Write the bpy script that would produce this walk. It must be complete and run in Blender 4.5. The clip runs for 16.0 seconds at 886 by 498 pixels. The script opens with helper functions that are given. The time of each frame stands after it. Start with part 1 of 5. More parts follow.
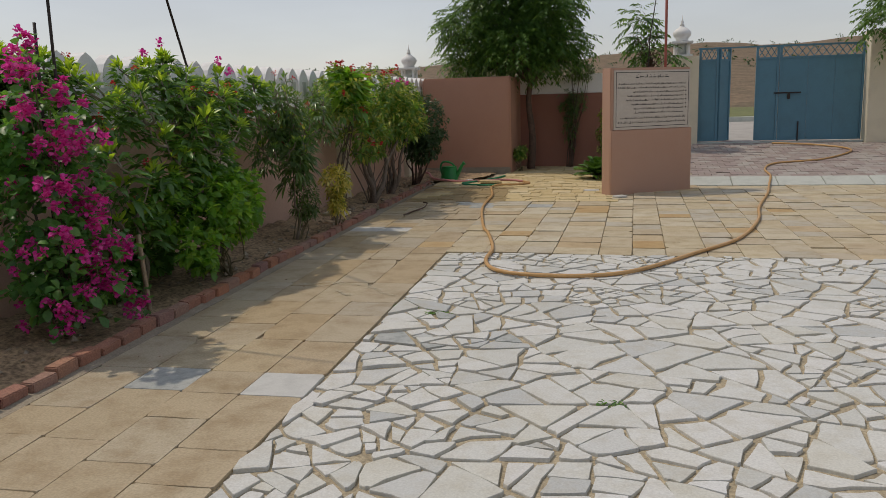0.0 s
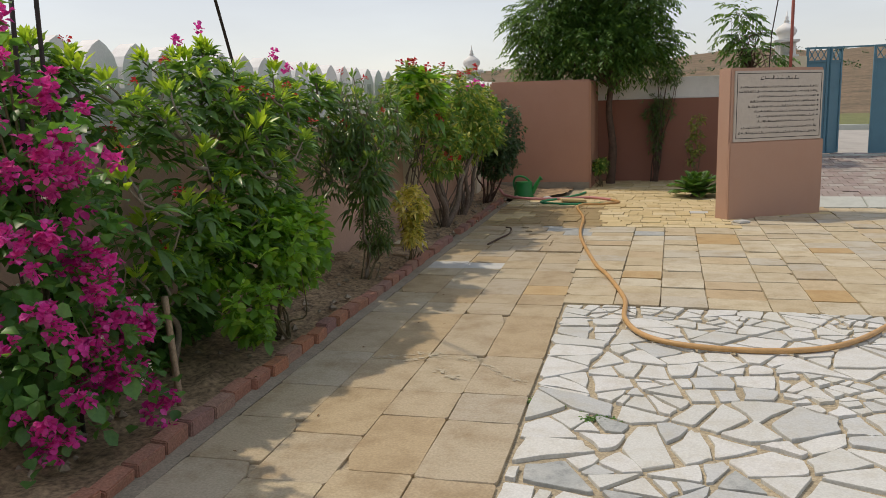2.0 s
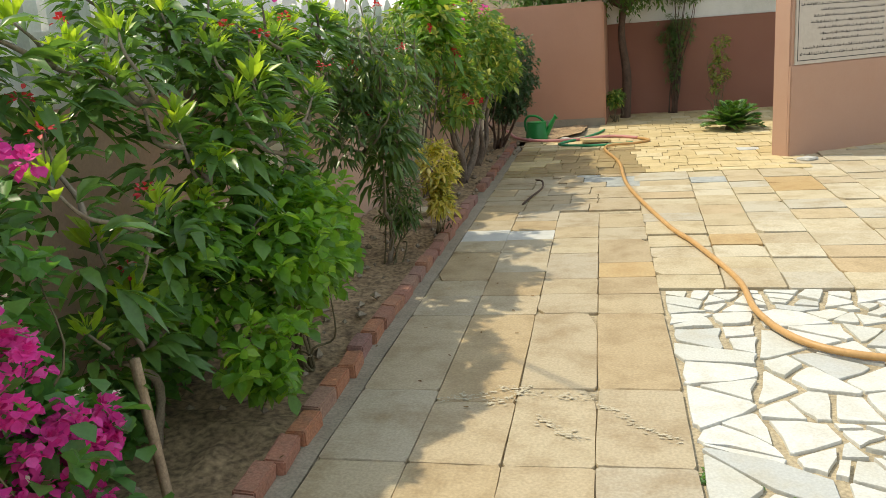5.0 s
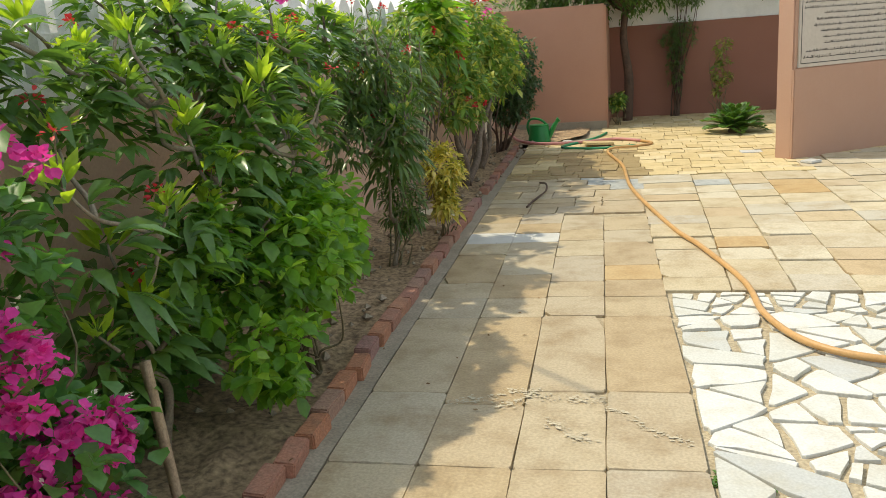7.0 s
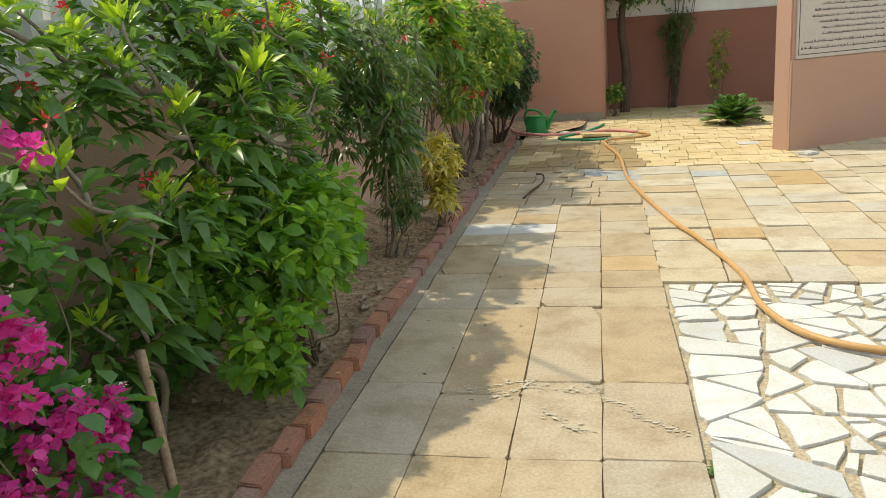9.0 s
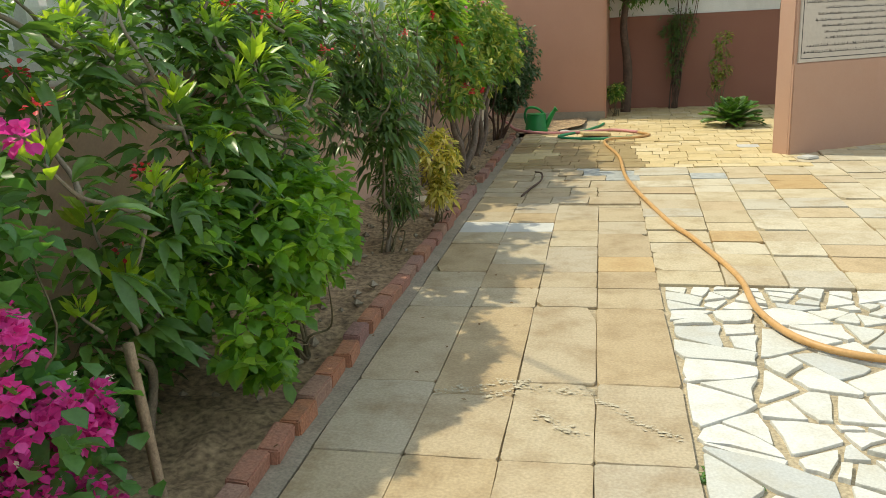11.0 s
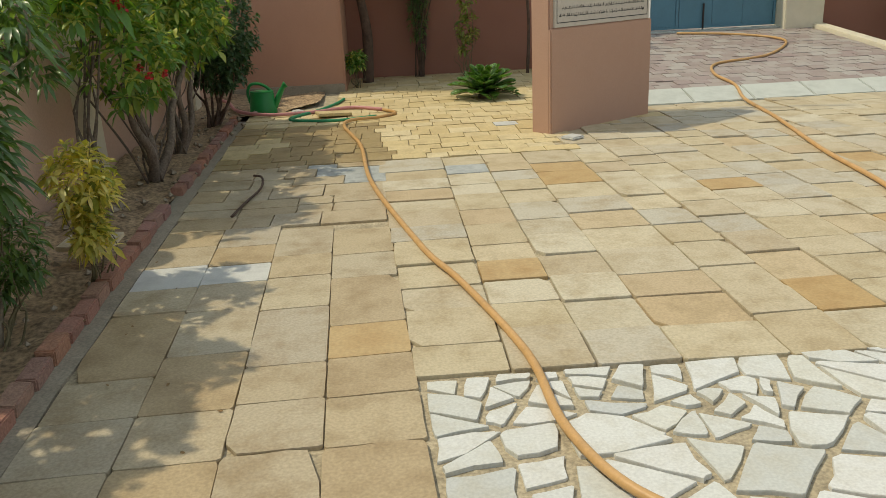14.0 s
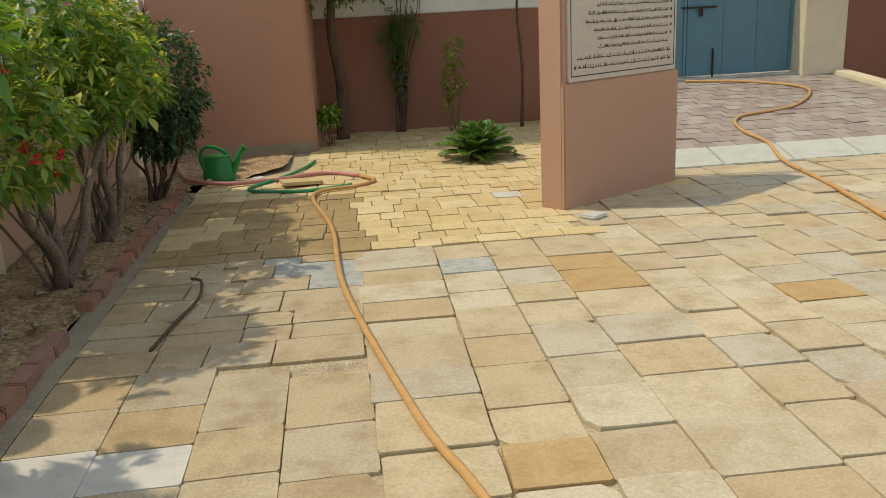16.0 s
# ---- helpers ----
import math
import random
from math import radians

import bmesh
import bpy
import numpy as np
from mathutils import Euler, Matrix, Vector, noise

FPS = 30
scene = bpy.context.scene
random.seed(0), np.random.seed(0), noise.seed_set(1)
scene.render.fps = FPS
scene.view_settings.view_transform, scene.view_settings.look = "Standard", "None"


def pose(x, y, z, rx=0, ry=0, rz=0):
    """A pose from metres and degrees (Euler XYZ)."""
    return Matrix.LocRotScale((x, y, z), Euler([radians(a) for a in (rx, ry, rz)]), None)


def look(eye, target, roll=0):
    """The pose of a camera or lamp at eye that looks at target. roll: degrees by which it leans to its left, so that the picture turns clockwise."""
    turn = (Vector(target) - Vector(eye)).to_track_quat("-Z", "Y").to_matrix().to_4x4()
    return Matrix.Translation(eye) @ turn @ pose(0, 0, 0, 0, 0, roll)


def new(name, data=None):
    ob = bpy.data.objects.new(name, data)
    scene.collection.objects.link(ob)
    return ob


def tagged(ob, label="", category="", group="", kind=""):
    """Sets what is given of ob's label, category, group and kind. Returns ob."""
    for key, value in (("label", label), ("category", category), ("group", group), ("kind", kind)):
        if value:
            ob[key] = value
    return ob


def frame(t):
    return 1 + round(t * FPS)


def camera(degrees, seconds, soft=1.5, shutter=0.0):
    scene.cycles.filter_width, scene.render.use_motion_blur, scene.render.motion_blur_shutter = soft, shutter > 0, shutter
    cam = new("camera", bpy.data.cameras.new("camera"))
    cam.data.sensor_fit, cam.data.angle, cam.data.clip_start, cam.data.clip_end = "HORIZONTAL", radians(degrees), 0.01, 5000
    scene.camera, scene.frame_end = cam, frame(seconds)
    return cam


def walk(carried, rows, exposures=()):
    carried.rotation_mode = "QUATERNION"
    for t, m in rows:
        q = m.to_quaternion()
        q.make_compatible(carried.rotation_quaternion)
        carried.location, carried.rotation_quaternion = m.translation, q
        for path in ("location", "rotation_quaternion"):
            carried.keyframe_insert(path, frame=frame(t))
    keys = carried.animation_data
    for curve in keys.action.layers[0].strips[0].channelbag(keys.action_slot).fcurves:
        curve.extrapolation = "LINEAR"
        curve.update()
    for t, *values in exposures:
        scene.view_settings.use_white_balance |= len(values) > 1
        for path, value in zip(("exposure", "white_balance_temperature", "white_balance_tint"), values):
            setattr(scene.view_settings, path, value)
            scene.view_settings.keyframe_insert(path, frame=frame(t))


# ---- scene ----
cam = camera(57.6, 16.0, soft=0.5)
PATH = [
    (0, (0.422, 0.042, 1.562), (-0.038, 1.955, 1.2), -1.7),
    (0.5, (0.091, 0.528, 1.578), (-0.452, 2.431, 1.29), -0.8),
    (1, (-0.208, 0.983, 1.611), (-0.753, 2.883, 1.305), -1.3),
    (1.5, (-0.429, 1.379, 1.559), (-0.981, 3.274, 1.234), -3.1),
    (2, (-0.675, 1.794, 1.573), (-1.217, 3.688, 1.229), -1.6),
    (2.5, (-0.966, 2.141, 1.537), (-1.474, 4.022, 1.086), -1.2),
    (2.9, (-1.139, 2.382, 1.571), (-1.699, 4.243, 1.101), -1.9),
    (3, (-1.174, 2.424, 1.57), (-1.774, 4.272, 1.099), -2.8),
    (3.5, (-1.326, 2.706, 1.609), (-2.033, 4.517, 1.14), -4.8),
    (4, (-1.453, 2.926, 1.567), (-2.159, 4.736, 1.093), -4.5),
    (4.5, (-1.577, 3.13, 1.587), (-2.097, 4.997, 1.095), -3.7),
    (5, (-1.597, 3.201, 1.59), (-2.075, 5.077, 1.09), -4.4),
    (7.5, (-1.645, 3.196, 1.587), (-2.123, 5.075, 1.095), -4.4),
    (8, (-1.647, 3.188, 1.589), (-2.128, 5.063, 1.088), -4.6),
    (8.5, (-1.637, 3.198, 1.582), (-2.112, 5.074, 1.074), -4.6),
    (10.8, (-1.65, 3.236, 1.57), (-2.121, 5.108, 1.045), -2.7),
    (11, (-1.638, 3.245, 1.576), (-2.102, 5.118, 1.052), -2.9),
    (11.5, (-1.583, 3.367, 1.57), (-1.956, 5.257, 1.033), -3.3),
    (12, (-1.514, 3.656, 1.596), (-1.799, 5.558, 1.048), -4.4),
    (12.5, (-1.538, 3.97, 1.552), (-1.725, 5.877, 0.979), -3.6),
    (13, (-1.575, 4.366, 1.571), (-1.466, 6.259, 0.935), -1.3),
    (13.5, (-1.523, 4.8, 1.554), (-1.413, 6.688, 0.904), -3.2),
    (14, (-1.529, 5.173, 1.564), (-1.422, 7.063, 0.92), -2.8),
    (14.5, (-1.56, 5.624, 1.59), (-1.343, 7.53, 1.026), -1.5),
    (15, (-1.55, 6.001, 1.572), (-1.342, 7.914, 1.026), -1.8),
    (15.5, (-1.549, 6.405, 1.586), (-1.443, 8.329, 1.052), -2.5),
    (16, (-1.505, 6.775, 1.579), (-1.341, 8.69, 1.026), -3.1),
]
EXPOSURES = [(0, -0.08, 7500, 14), (1.5, 0.1, 7400, 13), (2.5, 0.56, 8000, 15), (3.5, 0.95, 8100, 13), (5.0, 1.0, 8000, 5), (8.5, 1.0, 8000, 6), (11, 1.0, 8000, 2), (12.5, 0.80, 7900, 2), (14, 0.48, 8000, 4), (16, 0.52, 8500, 8)]
walk(cam, [(t, look(eye, target, roll)) for t, eye, target, roll in PATH], EXPOSURES)

# ---- light ----
SUN = Vector((-1.19, 0.24, 1.98)).normalized()
world = bpy.data.worlds.new("sky")
scene.world = world
world.use_nodes = True
wn, wl = world.node_tree.nodes, world.node_tree.links
sky = wn.new("ShaderNodeTexSky")
sky.sky_type = "NISHITA"
sky.sun_disc = False
sky.sun_elevation = math.asin(SUN.z)
sky.sun_rotation = math.atan2(SUN.x, SUN.y)
sky.air_density, sky.dust_density, sky.ozone_density = 1.0, 0.8, 1.2
haze = wn.new("ShaderNodeHueSaturation")
haze.inputs["Saturation"].default_value = 0.78
wl.new(sky.outputs[0], haze.inputs["Color"])
place = wn.new("ShaderNodeTexCoord")
stretch = wn.new("ShaderNodeMapping")
stretch.inputs["Scale"].default_value = (1.6, 1.6, 6.0)
cloud = wn.new("ShaderNodeTexNoise")
cloud.inputs["Scale"].default_value, cloud.inputs["Detail"].default_value = 1.6, 5
cloud_range = wn.new("ShaderNodeMapRange")
cloud_range.inputs["From Min"].default_value, cloud_range.inputs["From Max"].default_value = 0.4, 0.7
cloud_range.inputs["To Min"].default_value, cloud_range.inputs["To Max"].default_value = 0.84, 1.04
wl.new(place.outputs["Generated"], stretch.inputs["Vector"])
wl.new(stretch.outputs[0], cloud.inputs["Vector"])
wl.new(cloud.outputs[0], cloud_range.inputs["Value"])
wl.new(cloud_range.outputs[0], haze.inputs["Value"])
veil = wn.new("ShaderNodeMix")
veil.data_type = "RGBA"
veil.inputs["Factor"].default_value = 0.55
veil.inputs["B"].default_value = (3.0, 3.5, 4.4, 1)
wl.new(haze.outputs[0], veil.inputs["A"])
wl.new(veil.outputs["Result"], wn["Background"].inputs[0])
wn["Background"].inputs[1].default_value = 0.15
sun = new("sun", bpy.data.lights.new("sun", "SUN"))
sun.data.energy, sun.data.angle, sun.data.color = 1.75, radians(0.9), (1.0, 0.95, 0.87)
sun.matrix_world = look((0, 0, 30), Vector((0, 0, 30)) - SUN)


# ---- materials ----
def material(name, colours, rough=0.8, scale=6.0, stain=0.35, grain=0.15, bump=0.3, grain_scale=90.0, pick="", metal=0.0, stain_colour=None, spec=0.4):
    """Colours picked by piece ('object'), by island ('island') or by a soft noise, with stains, grain and relief."""
    m = bpy.data.materials.new(name)
    m.use_nodes = True
    n, l = m.node_tree.nodes, m.node_tree.links
    b = n["Principled BSDF"]
    geo = n.new("ShaderNodeNewGeometry")
    big = n.new("ShaderNodeTexNoise")
    big.inputs["Scale"].default_value, big.inputs["Detail"].default_value = scale, 6
    big.inputs["Roughness"].default_value = 0.65
    fine = n.new("ShaderNodeTexNoise")
    fine.inputs["Scale"].default_value, fine.inputs["Detail"].default_value = grain_scale, 3
    l.new(geo.outputs["Position"], big.inputs["Vector"])
    l.new(geo.outputs["Position"], fine.inputs["Vector"])
    ramp = n.new("ShaderNodeValToRGB")
    while len(ramp.color_ramp.elements) < len(colours):
        ramp.color_ramp.elements.new(0.5)
    for k, (e, c) in enumerate(zip(ramp.color_ramp.elements, colours)):
        e.position, e.color = k / max(1, len(colours) - 1), (*c, 1)
    if pick == "object":
        l.new(n.new("ShaderNodeObjectInfo").outputs["Random"], ramp.inputs[0])
    elif pick == "island":
        l.new(geo.outputs["Random Per Island"], ramp.inputs[0])
    else:
        soft = n.new("ShaderNodeTexNoise")
        soft.inputs["Scale"].default_value, soft.inputs["Detail"].default_value = scale * 0.3, 4
        l.new(geo.outputs["Position"], soft.inputs["Vector"])
        l.new(soft.outputs[0], ramp.inputs[0])
    curve = n.new("ShaderNodeMapRange")
    curve.inputs["From Min"].default_value, curve.inputs["From Max"].default_value = 0.45, 0.72
    curve.inputs["To Max"].default_value = stain
    l.new(big.outputs[0], curve.inputs["Value"])
    mix = n.new("ShaderNodeMix")
    mix.data_type = "RGBA"
    l.new(curve.outputs[0], mix.inputs["Factor"])
    l.new(ramp.outputs[0], mix.inputs["A"])
    if stain_colour is None:
        stain_colour = [c * 0.45 for c in colours[0]]
    mix.inputs["B"].default_value = (*stain_colour, 1)
    g = n.new("ShaderNodeMapRange")
    g.inputs["From Min"].default_value, g.inputs["From Max"].default_value = 0.3, 0.7
    g.inputs["To Min"].default_value, g.inputs["To Max"].default_value = 1 - grain, 1 + grain
    l.new(fine.outputs[0], g.inputs["Value"])
    mul = n.new("ShaderNodeVectorMath")
    mul.operation = "SCALE"
    l.new(mix.outputs["Result"], mul.inputs[0])
    l.new(g.outputs[0], mul.inputs["Scale"])
    l.new(mul.outputs[0], b.inputs["Base Color"])
    r = n.new("ShaderNodeMapRange")
    r.inputs["To Min"].default_value, r.inputs["To Max"].default_value = rough - 0.12, min(1.0, rough + 0.12)
    l.new(big.outputs[0], r.inputs["Value"])
    l.new(r.outputs[0], b.inputs["Roughness"])
    b.inputs["Metallic"].default_value = metal
    b.inputs["Specular IOR Level"].default_value = spec
    if bump:
        add = n.new("ShaderNodeMath")
        add.operation = "MULTIPLY_ADD"
        add.inputs[1].default_value = 0.25
        l.new(fine.outputs[0], add.inputs[0])
        l.new(big.outputs[0], add.inputs[2])
        bp = n.new("ShaderNodeBump")
        bp.inputs["Strength"].default_value, bp.inputs["Distance"].default_value = bump, 0.02
        l.new(add.outputs[0], bp.inputs["Height"])
        l.new(bp.outputs[0], b.inputs["Normal"])
    return m


def leaf_material(name, colours, through_light=0.42, rough=0.42, thin=(1.9, 1.7, 0.7)):
    m = bpy.data.materials.new(name)
    m.use_nodes = True
    n, l = m.node_tree.nodes, m.node_tree.links
    b, out = n["Principled BSDF"], n["Material Output"]
    geo = n.new("ShaderNodeNewGeometry")
    ramp = n.new("ShaderNodeValToRGB")
    while len(ramp.color_ramp.elements) < len(colours):
        ramp.color_ramp.elements.new(0.5)
    for k, (e, c) in enumerate(zip(ramp.color_ramp.elements, colours)):
        e.position, e.color = k / max(1, len(colours) - 1), (*c, 1)
    l.new(geo.outputs["Random Per Island"], ramp.inputs[0])
    spots = n.new("ShaderNodeTexNoise")
    spots.inputs["Scale"].default_value = 60
    l.new(geo.outputs["Position"], spots.inputs["Vector"])
    g = n.new("ShaderNodeMapRange")
    g.inputs["To Min"].default_value, g.inputs["To Max"].default_value = 1.6, 2.7
    l.new(spots.outputs[0], g.inputs["Value"])
    mul = n.new("ShaderNodeVectorMath")
    mul.operation = "SCALE"
    l.new(ramp.outputs[0], mul.inputs[0])
    l.new(g.outputs[0], mul.inputs["Scale"])
    l.new(mul.outputs[0], b.inputs["Base Color"])
    b.inputs["Roughness"].default_value = rough
    tr = n.new("ShaderNodeBsdfTranslucent")
    glow = n.new("ShaderNodeVectorMath")
    glow.operation = "MULTIPLY"
    glow.inputs[1].default_value = thin
    l.new(mul.outputs[0], glow.inputs[0])
    l.new(glow.outputs[0], tr.inputs["Color"])
    mx = n.new("ShaderNodeMixShader")
    mx.inputs[0].default_value = through_light
    l.new(b.outputs[0], mx.inputs[1])
    l.new(tr.outputs[0], mx.inputs[2])
    l.new(mx.outputs[0], out.inputs[0])
    return m


SAND_STONES = [(0.46, 0.39, 0.26), (0.52, 0.45, 0.31), (0.43, 0.36, 0.25), (0.54, 0.49, 0.37), (0.45, 0.37, 0.24), (0.50, 0.43, 0.29), (0.46, 0.43, 0.35), (0.46, 0.35, 0.21), (0.53, 0.46, 0.32), (0.42, 0.39, 0.32)]
PATH_STONES = [(0.42, 0.345, 0.23), (0.46, 0.39, 0.27), (0.44, 0.36, 0.24), (0.44, 0.38, 0.275), (0.42, 0.32, 0.19), (0.48, 0.41, 0.28), (0.41, 0.36, 0.275)]
M_PATH = material("path_sandstone", PATH_STONES, 0.52, 3.6, 0.8, 0.15, 0.22, 75, "object", stain_colour=(0.27, 0.19, 0.10))
M_SLAB = material("court_sandstone", SAND_STONES, 0.74, 4.0, 0.75, 0.13, 0.3, 75, "object", stain_colour=(0.33, 0.25, 0.14))
M_SLAB_ISLE = material("court_sandstone_far", SAND_STONES, 0.74, 4.0, 0.75, 0.13, 0.3, 75, "island", stain_colour=(0.33, 0.25, 0.14))
M_OCHRE = material("ochre_sandstone", [(0.46, 0.33, 0.17), (0.43, 0.29, 0.13), (0.48, 0.36, 0.20)], 0.72, 5.0, 0.6, 0.1, 0.2, 60, "object", stain_colour=(0.34, 0.20, 0.08))
M_WET = material("wet_yellow_stone", [(0.34, 0.255, 0.14), (0.40, 0.31, 0.165), (0.37, 0.275, 0.14)], 0.4, 5.0, 0.5, 0.12, 0.2, 50, "object", stain_colour=(0.20, 0.145, 0.075))
M_SMALL = material("small_yellow_stone", [(0.55, 0.43, 0.22), (0.60, 0.49, 0.28), (0.52, 0.40, 0.20), (0.62, 0.52, 0.32)], 0.8, 5.0, 0.5, 0.14, 0.25, 50, "object", stain_colour=(0.33, 0.25, 0.14))
SHARDS = [(0.57, 0.58, 0.54), (0.62, 0.63, 0.60), (0.54, 0.55, 0.51), (0.64, 0.65, 0.63), (0.58, 0.58, 0.52), (0.45, 0.47, 0.46), (0.60, 0.61, 0.58), (0.62, 0.62, 0.59)]
M_SHARD = material("white_marble", SHARDS, 0.6, 7.0, 0.45, 0.10, 0.2, 90, "object", stain_colour=(0.42, 0.38, 0.28))
M_SHARD_ISLE = material("white_marble_far", SHARDS, 0.6, 7.0, 0.45, 0.10, 0.2, 90, "island", stain_colour=(0.42, 0.38, 0.28))
M_MARBLE = material("white_grey_marble_tile", [(0.50, 0.51, 0.48), (0.60, 0.60, 0.57)], 0.5, 7, 0.3, 0.05, 0.1)
M_BLUE = material("blue_grey_slate", [(0.30, 0.33, 0.33), (0.40, 0.42, 0.40), (0.54, 0.54, 0.50)], 0.5, 14, 0.6, 0.08, 0.25)
M_MORTAR = material("sandy_mortar", [(0.36, 0.30, 0.20), (0.47, 0.40, 0.28)], 0.95, 9, 0.6, 0.3, 0.6, 60)
M_CEMENT = material("grey_cement", [(0.27, 0.23, 0.17), (0.34, 0.30, 0.23)], 0.9, 6, 0.4, 0.2, 0.4, 70)
M_SOIL = material("bed_soil", [(0.30, 0.205, 0.12), (0.42, 0.31, 0.195)], 0.95, 6, 0.8, 0.5, 1.0, 34, stain_colour=(0.12, 0.08, 0.05))
M_BRICK = material("red_brick", [(0.33, 0.17, 0.12), (0.42, 0.19, 0.12), (0.30, 0.165, 0.14), (0.36, 0.22, 0.16), (0.45, 0.19, 0.10)], 0.9, 14, 0.5, 0.2, 0.6, 80, "object", stain_colour=(0.20, 0.13, 0.10))
M_PINK = material("pink_plaster", [(0.40, 0.215, 0.145), (0.44, 0.24, 0.165)], 0.85, 1.6, 0.25, 0.06, 0.15, 70, stain_colour=(0.36, 0.18, 0.12))
M_PALE_PINK = material("pale_pink_plaster", [(0.54, 0.36, 0.27), (0.58, 0.39, 0.30)], 0.85, 1.6, 0.25, 0.06, 0.15, 70, stain_colour=(0.44, 0.28, 0.20))
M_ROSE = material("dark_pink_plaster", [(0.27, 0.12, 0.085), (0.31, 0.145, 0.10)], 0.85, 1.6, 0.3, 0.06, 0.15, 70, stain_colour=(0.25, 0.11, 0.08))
M_SIGN = material("sign_plaster", [(0.44, 0.27, 0.195), (0.48, 0.295, 0.215)], 0.85, 2.2, 0.2, 0.05, 0.12, 80, stain_colour=(0.42, 0.22, 0.15))
M_WHITE = material("white_paint", [(0.74, 0.74, 0.72), (0.80, 0.80, 0.78)], 0.7, 3, 0.35, 0.05, 0.15, stain_colour=(0.50, 0.50, 0.47))
M_CREAM = material("cream_paint", [(0.66, 0.60, 0.45), (0.72, 0.66, 0.52)], 0.75, 2, 0.25, 0.05, 0.12)
M_PLAQUE = material("beige_granite", [(0.50, 0.45, 0.39), (0.56, 0.51, 0.44)], 0.45, 30, 0.2, 0.12, 0.05, 250)
M_INK = material("black_paint", [(0.015, 0.015, 0.018), (0.03, 0.03, 0.03)], 0.6, 20, 0.1, 0.1, 0)
M_GATE = material("blue_gate_paint", [(0.075, 0.20, 0.27), (0.095, 0.235, 0.31)], 0.5, 2.5, 0.3, 0.06, 0.1, 60, stain_colour=(0.07, 0.13, 0.16))
M_BLACK = material("dark_iron", [(0.02, 0.018, 0.017), (0.05, 0.035, 0.03)], 0.7, 20, 0.4, 0.2, 0.2)
M_RED_POLE = material("red_oxide_pole", [(0.28, 0.07, 0.05), (0.33, 0.10, 0.07)], 0.6, 10, 0.3, 0.1, 0.1)
M_BARK = material("grey_bark", [(0.14, 0.11, 0.085), (0.24, 0.19, 0.15)], 0.95, 14, 0.6, 0.3, 0.8, 60)
M_DARK_BARK = material("brown_bark", [(0.085, 0.055, 0.04), (0.14, 0.09, 0.065)], 0.95, 12, 0.6, 0.3, 0.8, 60)
M_GREY_TWIG = material("grey_twig", [(0.20, 0.165, 0.12), (0.32, 0.27, 0.20)], 0.9, 16, 0.4, 0.2, 0.4)
M_TWIG = material("green_brown_twig", [(0.13, 0.11, 0.06), (0.20, 0.17, 0.09)], 0.8, 20, 0.4, 0.2, 0.2)
M_STAKE = material("pale_wood", [(0.34, 0.25, 0.16), (0.44, 0.33, 0.22)], 0.85, 20, 0.5, 0.2, 0.4)
M_HOSE = material("tan_rubber_hose", [(0.52, 0.30, 0.12), (0.58, 0.35, 0.15)], 0.45, 12, 0.3, 0.06, 0.05)
M_PINK_HOSE = material("pink_hose", [(0.50, 0.20, 0.20), (0.56, 0.26, 0.25)], 0.45, 12, 0.3, 0.06, 0.05)
M_GREEN_HOSE = material("green_hose", [(0.015, 0.24, 0.11), (0.025, 0.28, 0.14)], 0.45, 12, 0.3, 0.06, 0.05)
M_CAN = material("green_plastic", [(0.008, 0.20, 0.045), (0.012, 0.23, 0.06)], 0.38, 8, 0.2, 0.04, 0.03)
M_PAVER = material("ramp_paver", [(0.32, 0.27, 0.24), (0.27, 0.21, 0.195), (0.37, 0.34, 0.31), (0.29, 0.22, 0.205)], 0.85, 4, 0.5, 0.12, 0.3, 90, "island", stain_colour=(0.40, 0.38, 0.34))
M_PAVER_PIECE = material("ramp_paver_piece", [(0.32, 0.27, 0.24), (0.27, 0.21, 0.195), (0.37, 0.34, 0.31), (0.29, 0.22, 0.205)], 0.85, 4, 0.5, 0.12, 0.3, 90, "object", stain_colour=(0.40, 0.38, 0.34))
M_KERB = material("pale_kerb_stone", [(0.44, 0.47, 0.43), (0.52, 0.54, 0.49)], 0.8, 4, 0.3, 0.08, 0.2)
M_LAND = material("dry_land", [(0.13, 0.09, 0.05), (0.19, 0.13, 0.075), (0.11, 0.085, 0.05)], 0.95, 0.3, 0.85, 0.4, 0.6, 2.2, stain_colour=(0.055, 0.05, 0.025))
M_ROAD = material("pale_road", [(0.36, 0.34, 0.31), (0.42, 0.40, 0.36)], 0.9, 1.5, 0.4, 0.1, 0.2)
M_GRASS = material("roadside_grass", [(0.10, 0.14, 0.04), (0.20, 0.19, 0.07)], 0.95, 1.5, 0.5, 0.3, 0.6, 12)
M_LIME = material("dried_lime", [(0.47, 0.42, 0.31), (0.56, 0.51, 0.39)], 0.9, 20, 0.4, 0.1, 0.2)
M_CRUMB = material("stone_crumb", [(0.25, 0.20, 0.14), (0.40, 0.34, 0.26)], 0.95, 12, 0.4, 0.2, 0.4, 80, "island")

